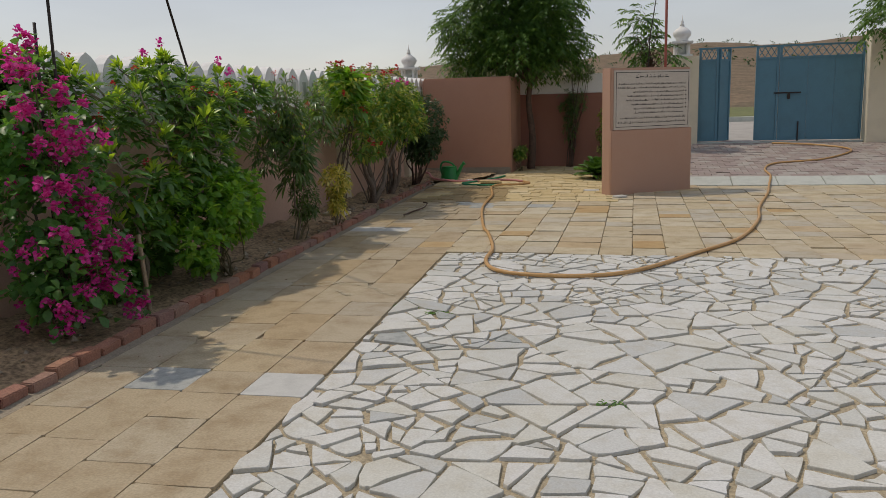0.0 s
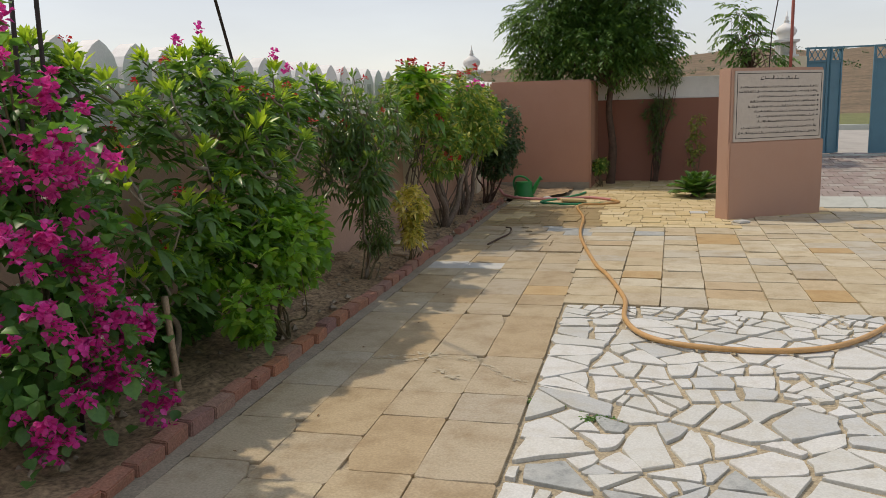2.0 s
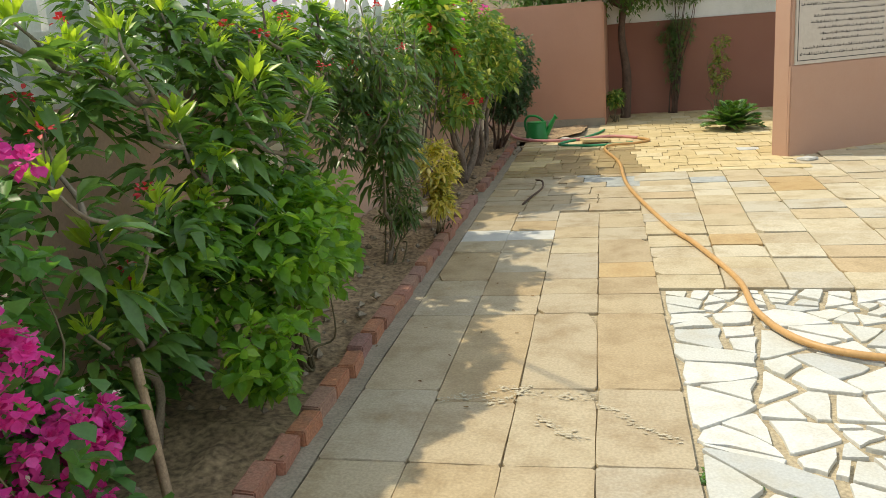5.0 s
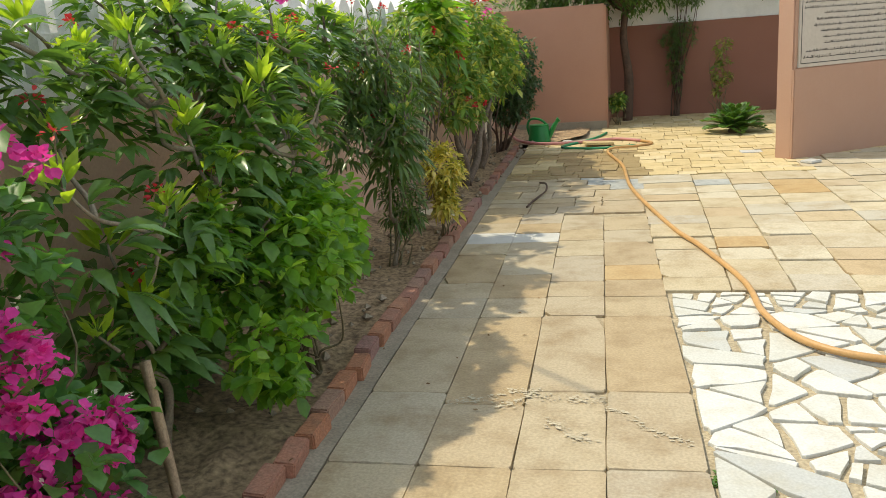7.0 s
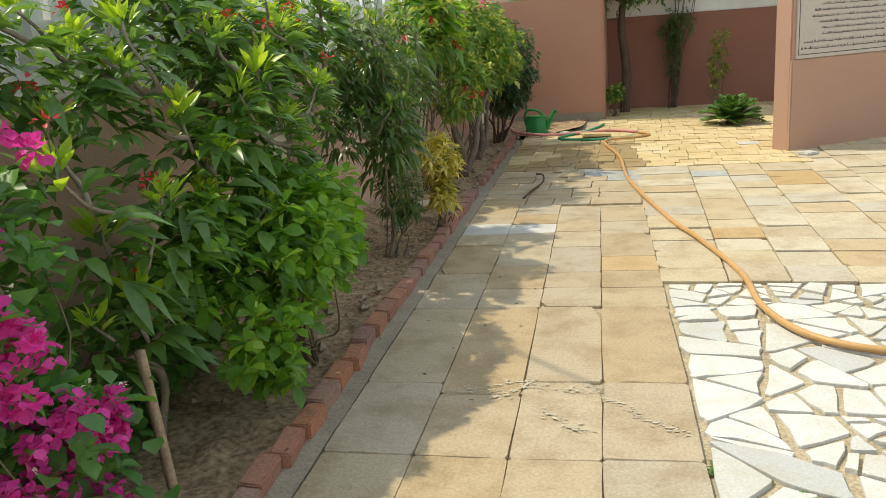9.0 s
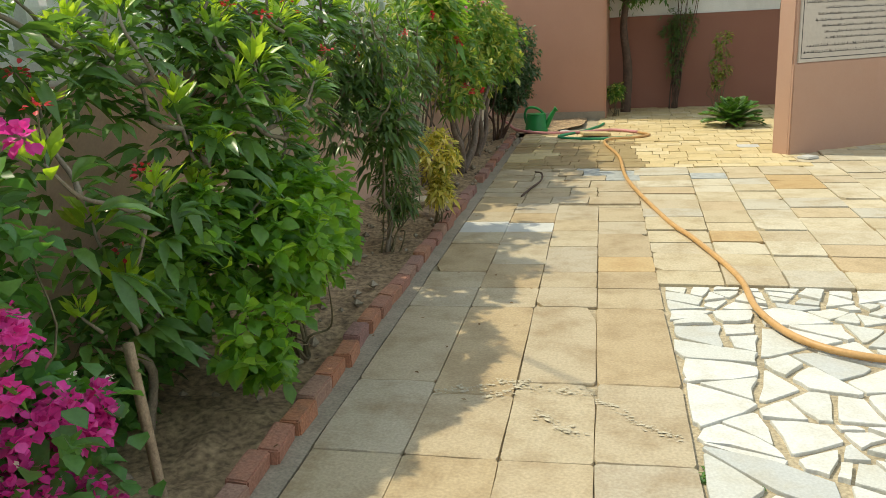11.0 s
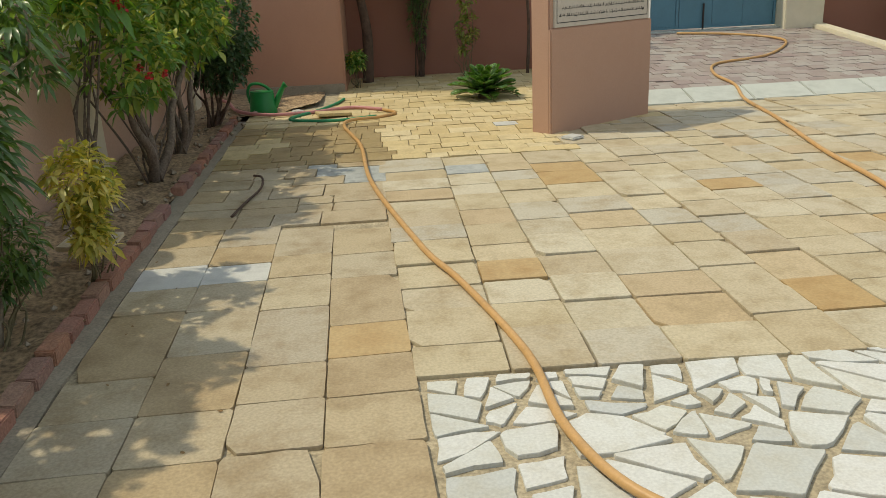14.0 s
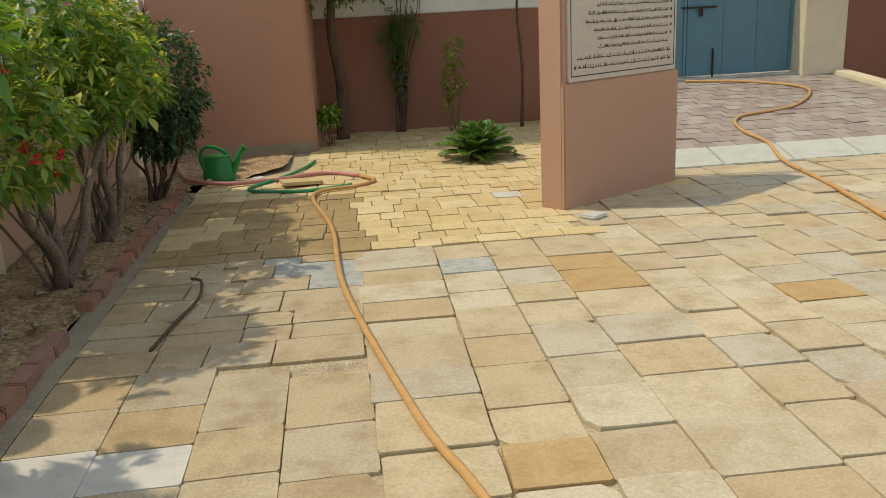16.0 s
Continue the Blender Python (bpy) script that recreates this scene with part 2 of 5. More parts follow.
L_MID = leaf_material("leaf_mid_green", [(0.026, 0.066, 0.020), (0.050, 0.105, 0.028), (0.036, 0.082, 0.026), (0.060, 0.122, 0.032), (0.044, 0.098, 0.034)], 0.40, 0.27)
L_TIP = leaf_material("leaf_young_green", [(0.105, 0.175, 0.022), (0.14, 0.22, 0.03), (0.12, 0.19, 0.03), (0.18, 0.25, 0.04)], 0.5, 0.33)
L_EDGE = leaf_material("leaf_yellow_edged", [(0.055, 0.095, 0.022), (0.09, 0.12, 0.03), (0.17, 0.18, 0.055), (0.05, 0.09, 0.022)], 0.4, 0.4)
L_BRIGHT = leaf_material("leaf_bright_green", [(0.05, 0.125, 0.022), (0.08, 0.175, 0.028), (0.045, 0.11, 0.026), (0.15, 0.25, 0.04)], 0.5, 0.3)
L_DARK = leaf_material("leaf_dark_green", [(0.014, 0.034, 0.014), (0.022, 0.05, 0.02), (0.03, 0.06, 0.022)], 0.15)
L_WILLOW = leaf_material("leaf_narrow_green", [(0.026, 0.055, 0.022), (0.046, 0.088, 0.03), (0.036, 0.072, 0.026), (0.065, 0.11, 0.034)], 0.4, 0.3)
L_YELLOW = leaf_material("leaf_yellow_croton", [(0.29, 0.255, 0.07), (0.18, 0.18, 0.04), (0.34, 0.30, 0.14), (0.08, 0.11, 0.025), (0.26, 0.235, 0.055)], 0.38)
L_VARIEG = leaf_material("leaf_variegated", [(0.035, 0.085, 0.02), (0.055, 0.12, 0.027), (0.04, 0.09, 0.022), (0.075, 0.14, 0.034), (0.24, 0.25, 0.08)])
L_BOUG = leaf_material("leaf_bougainvillea", [(0.03, 0.085, 0.025), (0.045, 0.12, 0.035), (0.06, 0.15, 0.035)], 0.42)
L_MAGENTA = leaf_material("magenta_bract", [(0.33, 0.014, 0.145), (0.38, 0.035, 0.20), (0.29, 0.012, 0.12), (0.40, 0.065, 0.235)], 0.4, 0.6, (1.1, 1.1, 1.1))
L_RED = leaf_material("red_petal", [(0.24, 0.010, 0.014), (0.30, 0.022, 0.022)], 0.3, 0.5, (1.1, 1.1, 1.1))
L_CREAMY = leaf_material("white_floret", [(0.45, 0.43, 0.37), (0.42, 0.4, 0.35)], 0.2, 0.6, (1.1, 1.1, 1.1))
L_NEEM = leaf_material("leaf_neem", [(0.018, 0.048, 0.012), (0.034, 0.08, 0.018), (0.06, 0.115, 0.024)], 0.3)
L_CYCAD = leaf_material("leaf_cycad", [(0.02, 0.055, 0.014), (0.035, 0.09, 0.02), (0.06, 0.13, 0.025)], 0.25)


# ---- mesh helpers ----
def mesh_object(name, verts, faces, mat, smooth=False):
    me = bpy.data.meshes.new(name)
    me.from_pydata([tuple(v) for v in verts], [], faces)
    me.materials.append(mat)
    if smooth:
        for p in me.polygons:
            p.use_smooth = True
    me.update()
    return new(name, me)


def empty(name, at=(0, 0, 0)):
    e = new(name)
    e.empty_display_size = 0.1
    e.location = at
    return e


def under(ob, parent, label=""):
    """ob, made in world places, becomes a part of parent."""
    base = parent
    off = Matrix.Identity(4)
    while base is not None:
        off = base.matrix_parent_inverse @ Matrix.Translation(base.location) @ off if base.parent else Matrix.Translation(base.location) @ off
        base = base.parent
    ob.parent = parent
    ob.matrix_parent_inverse = off.inverted()
    if label:
        tagged(ob, label)
    return ob


def part(name, bm, mat, parent=None, label="", smooth=False):
    me = bpy.data.meshes.new(name)
    bm.to_mesh(me)
    bm.free()
    me.materials.append(mat)
    if smooth:
        for p in me.polygons:
            p.use_smooth = True
    ob = new(name, me)
    return under(ob, parent, label) if parent is not None else ob


def box(bm, x0, x1, y0, y1, z0, z1, bevel=0.0, m=None):
    g = bmesh.ops.create_cube(bm, size=1.0)["verts"]
    for v in g:
        v.co = Vector((x0 + (v.co.x + 0.5) * (x1 - x0), y0 + (v.co.y + 0.5) * (y1 - y0), z0 + (v.co.z + 0.5) * (z1 - z0)))
    if m is not None:
        for v in g:
            v.co = m @ v.co
    if bevel:
        es = list({e for v in g for e in v.link_edges})
        bmesh.ops.bevel(bm, geom=es, offset=bevel, segments=2, affect="EDGES")
    return bm


def boxed(name, mat, dims, parent=None, bevel=0.0, m=None, label=""):
    return part(name, box(bmesh.new(), *dims, bevel=bevel, m=m), mat, parent, label)


def spline(points, n=8):
    """Catmull-Rom through the points."""
    p = [Vector(q) for q in points]
    p = [p[0] * 2 - p[1]] + p + [p[-1] * 2 - p[-2]]
    out = []
    for i in range(1, len(p) - 2):
        for k in range(n):
            t = k / n
            out.append(0.5 * ((2 * p[i]) + (p[i + 1] - p[i - 1]) * t + (2 * p[i - 1] - 5 * p[i] + 4 * p[i + 1] - p[i + 2]) * t * t + (3 * p[i] - p[i - 1] - 3 * p[i + 1] + p[i + 2]) * t ** 3))
    out.append(p[-2])
    return out


def tube_data(path, radii, sides=6):
    verts, faces = [], []
    up = Vector((0.13, 0.21, 0.97))
    for i, q in enumerate(path):
        d = (path[min(i + 1, len(path) - 1)] - path[max(i - 1, 0)]).normalized()
        u = d.cross(up)
        u = u.normalized() if u.length > 1e-4 else Vector((1, 0, 0))
        w = d.cross(u)
        r = radii[i] if not isinstance(radii, float) else radii
        for k in range(sides):
            a = 2 * math.pi * k / sides
            verts.append(q + u * (r * math.cos(a)) + w * (r * math.sin(a)))
    for i in range(len(path) - 1):
        for k in range(sides):
            a, b = i * sides + k, i * sides + (k + 1) % sides
            faces.append((a, b, b + sides, a + sides))
    faces.append(tuple(range(sides))[::-1])
    faces.append(tuple(len(verts) - sides + k for k in range(sides)))
    return verts, faces


def tubes(name, runs, mat, parent=None, sides=6, label=""):
    """One mesh of several tubes: runs of (path, radii)."""
    V, F = [], []
    for path, radii in runs:
        v, f = tube_data(path, radii, sides)
        o = len(V)
        V += v
        F += [tuple(i + o for i in q) for q in f]
    ob = mesh_object(name, V, F, mat, True)
    return under(ob, parent, label) if parent is not None else ob


def lathe(name, profile, at, mat, parent=None, sides=24, squash=1.0, label=""):
    V, F = [], []
    for r, z in profile:
        for k in range(sides):
            a = 2 * math.pi * k / sides
            V.append((at[0] + r * math.cos(a), at[1] + squash * r * math.sin(a), at[2] + z))
    for i in range(len(profile) - 1):
        for k in range(sides):
            a, b = i * sides + k, i * sides + (k + 1) % sides
            F.append((a, b, b + sides, a + sides))
    F.append(tuple(range(sides))[::-1])
    F.append(tuple(len(V) - sides + k for k in range(sides)))
    ob = mesh_object(name, V, F, mat, True)
    return under(ob, parent, label) if parent is not None else ob


def slab_mesh(name, mat, seed, corner=False):
    """A unit slab with a slightly uneven outline, its top at z = 0."""
    g = np.random.default_rng(seed)
    pts = []
    for (ax, ay), (bx, by) in (((-0.5, -0.5), (0.5, -0.5)), ((0.5, -0.5), (0.5, 0.5)), ((0.5, 0.5), (-0.5, 0.5)), ((-0.5, 0.5), (-0.5, -0.5))):
        for t in (0.03, 0.35, 0.66, 0.97):
            j = g.normal(0, 0.004)
            pts.append((ax + (bx - ax) * t + (ay - by) * j, ay + (by - ay) * t + (bx - ax) * j))
    if corner:
        pts[0], pts[-1] = (-0.36, -0.49), (-0.49, -0.30)
    n = len(pts)
    V = [(x * 0.992, y * 0.992, 0.0) for x, y in pts] + [(x, y, -0.006) for x, y in pts] + [(x, y, -0.03) for x, y in pts]
    F = [tuple(range(n))] + [(i + n, (i + 1) % n + n, (i + 1) % n, i) for i in range(n)] + [(i + 2 * n, (i + 1) % n + 2 * n, (i + 1) % n + n, i + n) for i in range(n)]
    me = bpy.data.meshes.new(name)
    me.from_pydata(V, [], F)
    me.materials.append(mat)
    return me


rng = np.random.default_rng(7)


def unit(a):
    return a / np.maximum(np.linalg.norm(a, axis=-1, keepdims=True), 1e-6)


def leaves(name, origin, way, length, width, mat, droop=0.3, fold=0.25, parent=None, label="", waist=0.5):
    """Folded, drooping leaves, eight triangles each."""
    n = len(origin)
    length = np.broadcast_to(length, n)[:, None]
    width = np.broadcast_to(width, n)[:, None]
    way = unit(way)
    side = unit(np.cross(way, unit(np.array([0, 0, 1.0]) + 0.35 * rng.normal(size=(n, 3)))))
    up = unit(np.cross(side, way))
    down = np.array([0, 0, -1.0])

    def mid(t):
        return origin + way * length * t + down * length * droop * t * t

    rows = [mid(0.0)]
    for t, w in ((0.33, 0.85), (waist + 0.2, 1.0)):
        c = mid(t)
        rows += [c - side * width * w * 0.5 + up * width * fold * w, c, c + side * width * w * 0.5 + up * width * fold * w]
    rows.append(mid(1.0))
    V = np.stack(rows, 1).reshape(-1, 3)
    base = (np.arange(n) * 8)[:, None]
    tris = np.array([[0, 2, 1], [0, 3, 2], [4, 5, 7], [5, 6, 7]])
    quads = np.array([[1, 2, 5, 4], [2, 3, 6, 5]])
    T = (base[:, :, None] + tris[None]).reshape(-1, 3)
    Q = (base[:, :, None] + quads[None]).reshape(-1, 4)
    me = bpy.data.meshes.new(name)
    me.vertices.add(len(V))
    me.vertices.foreach_set("co", V.ravel().astype(np.float32))
    nl = T.size + Q.size
    me.loops.add(nl)
    me.loops.foreach_set("vertex_index", np.concatenate([T.ravel(), Q.ravel()]).astype(np.int32))
    me.polygons.add(len(T) + len(Q))
    starts = np.concatenate([np.arange(len(T)) * 3, T.size + np.arange(len(Q)) * 4])
    me.polygons.foreach_set("loop_start", starts.astype(np.int32))
    me.update(calc_edges=True)
    me.validate()
    me.materials.append(mat)
    ob = new(name, me)
    return under(ob, parent, label) if parent is not None else ob


def tips_in(blobs, count, shell=0.55):
    """Places in a crown of ellipsoids (x, y, z, rx, ry, rz), denser towards the outside, and their outward ways."""
    vol = np.array([b[3] * b[4] * b[5] for b in blobs]) ** 0.8
    which = rng.choice(len(blobs), count, p=vol / vol.sum())
    d = unit(rng.normal(size=(count, 3)))
    r = shell + (1 - shell) * rng.random(count) ** 0.6
    r *= rng.normal(1.0, 0.10, count)
    B = np.array(blobs)[which]
    return B[:, :3] + d * r[:, None] * B[:, 3:], d


def rosettes(tips, out, per, spread=0.9):
    """Leaf origins and ways, per leaves fanned round each tip."""
    n = len(tips)
    axis = unit(out + np.array([0, 0, 0.7]))
    a = unit(np.cross(axis, rng.normal(size=(n, 3))))
    b = np.cross(axis, a)
    ang = np.arange(per)[None] * 2.4 + rng.random((n, 1)) * 6.3
    tilt = spread * (0.35 + 0.65 * (np.arange(per)[None] + rng.random((n, per))) / per)
    way = axis[:, None] * (1.15 - tilt)[..., None] + (a[:, None] * np.cos(ang)[..., None] + b[:, None] * np.sin(ang)[..., None]) * (0.35 + tilt)[..., None]
    o = tips[:, None] - axis[:, None] * (tilt * 0.07)[..., None]
    return o.reshape(-1, 3), way.reshape(-1, 3)


def stems_to(base, tips, count, r0, fork=0.45, wobble=0.06):
    """Tapered, crooked stems from the base towards some of the tips."""
    runs = []
    base = np.array(base)
    pick = rng.choice(len(tips), min(count, len(tips)), replace=False)
    for i in pick:
        tip = tips[i]
        b0 = base + np.array([rng.normal(0, 0.03), rng.normal(0, 0.03), 0])
        mid = b0 * (1 - fork) + tip * fork
        mid[:2] = b0[:2] * 0.62 + tip[:2] * 0.38
        pts = [b0, (b0 + mid) / 2 + rng.normal(0, wobble * 0.5, 3), mid + rng.normal(0, wobble, 3), (mid + tip) / 2 + rng.normal(0, wobble, 3), tip]
        p = spline(pts, 4)
        runs.append((p, [r0 * (1 - 0.82 * k / (len(p) - 1)) * 1.0 for k in range(len(p))]))
    return runs


def shrub(name, base, blobs, count, per, length, width, leaf, label, stems=9, r0=0.014, droop=0.35, spread=0.9, bark=None, trunk=None, shell=0.5, jitter=0.25, group="", waist=0.4, category="shrub", fresh=None):
    e = tagged(empty(name, base), label, category, group)
    tips, out = tips_in(blobs, count, shell)
    o, w = rosettes(tips, out, per, spread)
    L = length * rng.normal(1, jitter, len(o)).clip(0.45, 1.6)
    young = np.tile(np.arange(per) < per * 0.36, count) & (rng.random(len(o)) < 0.8)
    old = ~young
    tagged(leaves("foliage", o[old], w[old], L[old], L[old] * width / length, leaf, droop, 0.22, e, waist=waist), kind="stuff")
    tagged(leaves("new_growth", o[young], w[young], L[young] * 0.85, L[young] * 0.85 * width / length, fresh or leaf, droop * 0.5, 0.25, e, "lighter young leaves" if fresh else "", waist), kind="stuff")
    for run in stems_to(base, tips, stems, r0):
        tubes("stem", [run], bark or M_TWIG, e, 6)
    for run in trunk or ():
        tubes("trunk", [run], M_BARK, e, 8, "knotted grey trunk")
    return e, tips, out


def headed_shrub(name, base, heads, label, length=0.15, width=0.03, nodes=26, lobes=3, leaf=None, fresh=None, depth=0.26, bark=None, r0=0.015, hang=0.45, category="shrub", girth=0.1):
    """A branching shrub: each branch ends in a head of stalked, lobed leaves, upright and pale on top, drooping below."""
    e = tagged(empty(name, base), label, category)
    heads = np.array(heads, dtype=float)
    n = len(heads)
    lean = unit(np.stack([heads[:, 0] - base[0], heads[:, 1] - base[1], np.full(n, 1.3)], 1) + rng.normal(0, 0.12, (n, 3)))
    u = (np.arange(nodes)[None] + rng.random((n, nodes))) / nodes
    size = rng.uniform(0.8, 1.2, n)[:, None]
    ang = np.arange(nodes)[None] * 2.4 + rng.random((n, 1)) * 6.3 + rng.normal(0, 0.25, (n, nodes))
    flat = np.stack([np.cos(ang), np.sin(ang), np.zeros_like(ang)], -1)
    way = flat * (0.35 + 0.75 * u)[..., None] + lean[:, None] * (1.0 - 1.15 * u)[..., None]
    way = unit(way + rng.normal(0, 0.14, way.shape))
    stalk = (0.015 + girth * u ** 0.8) * size
    o = heads[:, None] - lean[:, None] * (u * depth * size)[..., None] + way * stalk[..., None]
    side = unit(np.cross(way, lean[:, None] + rng.normal(0, 0.2, way.shape)))
    fan = (np.arange(lobes) - (lobes - 1) / 2) * 0.42
    w = way[:, :, None] * np.cos(fan)[None, None, :, None] + side[:, :, None] * np.sin(fan)[None, None, :, None]
    L = length * size[..., None] * (0.55 + 0.5 * np.minimum(1, u * 2.2))[..., None] * (1 - 0.35 * np.abs(fan))[None, None] * rng.uniform(0.8, 1.15, (n, nodes, lobes))
    o = np.broadcast_to(o[:, :, None], w.shape)
    young = np.broadcast_to((u < 0.27)[..., None], L.shape)
    for pick, part_name, mat, dr in ((~young, "foliage", leaf, hang), (young, "new_growth", fresh or leaf, hang * 0.3)):
        k = pick & (rng.random(L.shape) < 0.94)
        tagged(leaves(part_name, o[k], w[k], L[k], L[k] * width / length * 1.15, mat, dr, 0.22, e, "pale young leaves" if mat is fresh else "", waist=0.42), kind="stuff")
    # branches fork off the nearest lower point of those already grown
    nodes_ = [Vector(base), Vector(base) + Vector((0.03, 0.05, 0.28)), Vector(base) + Vector((0.02, -0.06, 0.42))]
    tubes("trunk", [(spline(nodes_, 4), [r0 * (1.5 - 0.4 * k / 8) for k in range(9)])], bark or M_BARK, e, 8)
    for i in np.argsort(heads[:, 2]):
        tip = Vector(heads[i] - lean[i] * 0.02)
        a = min(nodes_[1:], key=lambda q: (q - tip).length + 3.0 * max(0.0, q.z - tip.z + 0.22))
        m1 = a.lerp(tip, 0.4) + Vector(rng.normal(0, 0.03, 3)) - Vector((0, 0, 0.05))
        m2 = a.lerp(tip, 0.75) + Vector(rng.normal(0, 0.025, 3)) - Vector((0, 0, 0.03))
        p = spline([a, m1, m2, tip], 4)
        tubes("branch", [(p, [r0 * (0.85 - 0.55 * k / (len(p) - 1)) for k in range(len(p))])], bark or M_BARK, e, 6)
        nodes_ += [m1, m2]
    return e, heads, lean


def stalked_flowers(parent, heads, lean, n, size, mat, label):
    """Red clusters on thin stalks over some of the heads."""
    for i in rng.choice(len(heads), n, replace=False):
        c = Vector(heads[i] + lean[i] * rng.uniform(0.07, 0.14) + rng.normal(0, 0.03, 3))
        tubes("flower_stalk", [([Vector(heads[i] - lean[i] * 0.05), (Vector(heads[i]) + c) / 2, c], 0.003)], M_TWIG, parent, 4)
        d = unit(rng.normal(size=(16, 3)) * np.array((1, 1, 0.5)) + np.array((0, 0, 0.3)))
        leaves("flower_head", np.array(c) + d * size * rng.uniform(0.2, 1.0, (16, 1)), d, size * 0.7, size * 0.5, mat, 0.1, 0.2, parent, label, 0.5)


def flowers(parent, tips, out, n, petals, size, mat, name="flower_head", label="", lift=0.05, top=False):
    """Each flower head is a part of its own."""
    order = np.argsort(-tips[:, 2])[: max(n * 4, 1)] if top else np.arange(len(tips))
    pick = rng.choice(order, min(n, len(order)), replace=False)
    for i in pick:
        c = tips[i] + unit(out[i] + np.array([0.3, -0.2, 0.5])) * lift
        d = unit(rng.normal(size=(petals, 3)) + np.array([0.2, -0.3, 0.4]))
        leaves(name, c + d * size * rng.uniform(0.1, 1.1, (petals, 1)), unit(d + rng.normal(0, 0.6, d.shape)), size * rng.uniform(0.7, 1.2, petals), size * 0.95, mat, 0.15, 0.2, parent, label, 0.5)


# ---- setting ----
def land_height(x, y):
    near = 0.42 if y > 19.1 else -0.10
    r = math.hypot(x, y)
    if y < 30:
        return near
    rise = min(1.0, max(0.0, (r - 60) / 230)) ** 1.3
    az = math.atan2(x, y)
    tall = 14.5 + 3.6 * math.sin(az * 3.0 + 0.5) + 1.8 * noise.noise((az * 9, 0, 0)) + 0.8 * noise.noise((az * 40, 3, 0))
    bumps = 1.2 * noise.noise((x * 0.03, y * 0.03, 5)) * rise
    return near + rise * tall + bumps


def terrain():
    far = [12 * 1.16 ** k for k in range(28)]
    xs = sorted([-f for f in far] + list(np.linspace(-10, 10, 11)) + far)
    ys = sorted([-f for f in far] + [-9, -6, 0, 6, 12, 18, 19.09, 19.12, 20, 22, 25] + [28 * 1.085 ** k for k in range(36)])
    V = [(x, y, land_height(x, y)) for y in ys for x in xs]
    n = len(xs)
    F = [(j * n + i, j * n + i + 1, (j + 1) * n + i + 1, (j + 1) * n + i) for j in range(len(ys) - 1) for i in range(n - 1)]
    return tagged(mesh_object("ground", V, F, M_LAND, True), "dry brown desert land rising to a low bare hill", "ground", kind="structure")


terrain()
tagged(boxed("floor", M_MORTAR, (-3.05, 9.0, -7, 18.9, -0.09, -0.018)), "sandy mortar bed under the courtyard paving", "floor", kind="structure")
tagged(boxed("road", M_ROAD, (-60, 60, 19.6, 33, 0.40, 0.44)), "pale dusty road outside the gate", "road", kind="structure")
tagged(boxed("kerb_far", M_KERB, (-60, 60, 33.0, 33.5, 0.40, 0.62), bevel=0.03), "grey roadside kerb across the road", "kerb", kind="structure")
tagged(boxed("verge", M_GRASS, (-60, 60, 33.5, 60, 0.40, 0.52)), "thin green grass beside the road", "grass", kind="structure")


def edging_x(y):
    return -2.72 - 0.042 * y


def bed():
    V, F = [], []
    ys = np.arange(-6, 17.3, 0.09)
    us = np.linspace(0, 1, 15)
    for y in ys:
        x1 = edging_x(y) - 0.05 if y < 15.1 else edging_x(15.1) - 0.05 + min(1.0, (y - 15.1) / 0.9) * 0.95
        for u in us:
            x = -4.06 + u * (x1 + 4.06)
            h = 0.015 + 0.05 * noise.noise((x * 2.2, y * 2.2, 1)) + 0.035 * noise.noise((x * 8, y * 8, 2)) + 0.07 * (1 - u) ** 2
            V.append((x, y, h))
    n = len(us)
    F = [(j * n + i, j * n + i + 1, (j + 1) * n + i + 1, (j + 1) * n + i) for j in range(len(ys) - 1) for i in range(n - 1)]
    tagged(mesh_object("planting_bed", V, F, M_SOIL, True), "lumpy dark and sandy garden soil along the wall", "soil", kind="structure")
    V, F = [], []
    for k in range(260):
        c = Vector((rng.uniform(-4.0, -3.2), rng.uniform(3, 16), 0.05))
        r = rng.uniform(0.012, 0.04)
        o = len(V)
        for d in ((1, 0, 0), (0, 1, 0), (-1, 0.2, 0), (0.1, -1, 0), (0, 0, 0.8), (0, 0, -0.8)):
            V.append(c + Vector(d) * r * rng.uniform(0.7, 1.3))
        F += [tuple(o + i for i in q) for q in ((0, 1, 4), (1, 2, 4), (2, 3, 4), (3, 0, 4), (1, 0, 5), (2, 1, 5), (3, 2, 5), (0, 3, 5))]
    tagged(mesh_object("soil_lumps", V, F, M_CRUMB), "small stones and clods lying on the bed", "stones", kind="stuff")


bed()


def cement_strip():
    V, F = [], []
    ys = np.arange(-6, 15.2, 0.25)
    for y in ys:
        a, b = edging_x(y) - 0.06, edging_x(y) + 0.085 + 0.012 * noise.noise((y * 2.1, 5, 0))
        wob = 0.006 * noise.noise((y * 3, 0, 0))
        V += [(a, y, 0.004 + wob), (b, y, -0.003 + wob), (b, y, -0.08), (a, y, -0.08)]
    for k in range(len(ys) - 1):
        o = 4 * k
        F += [(o + i, o + (i + 1) % 4, o + 4 + (i + 1) % 4, o + 4 + i) for i in range(4)]
    F += [(3, 2, 1, 0), tuple(len(V) - 4 + i for i in range(4))]
    tagged(mesh_object("cement_strip", V, F, M_CEMENT), "trowelled grey cement beside the brick edging", "cement", kind="structure")


cement_strip()


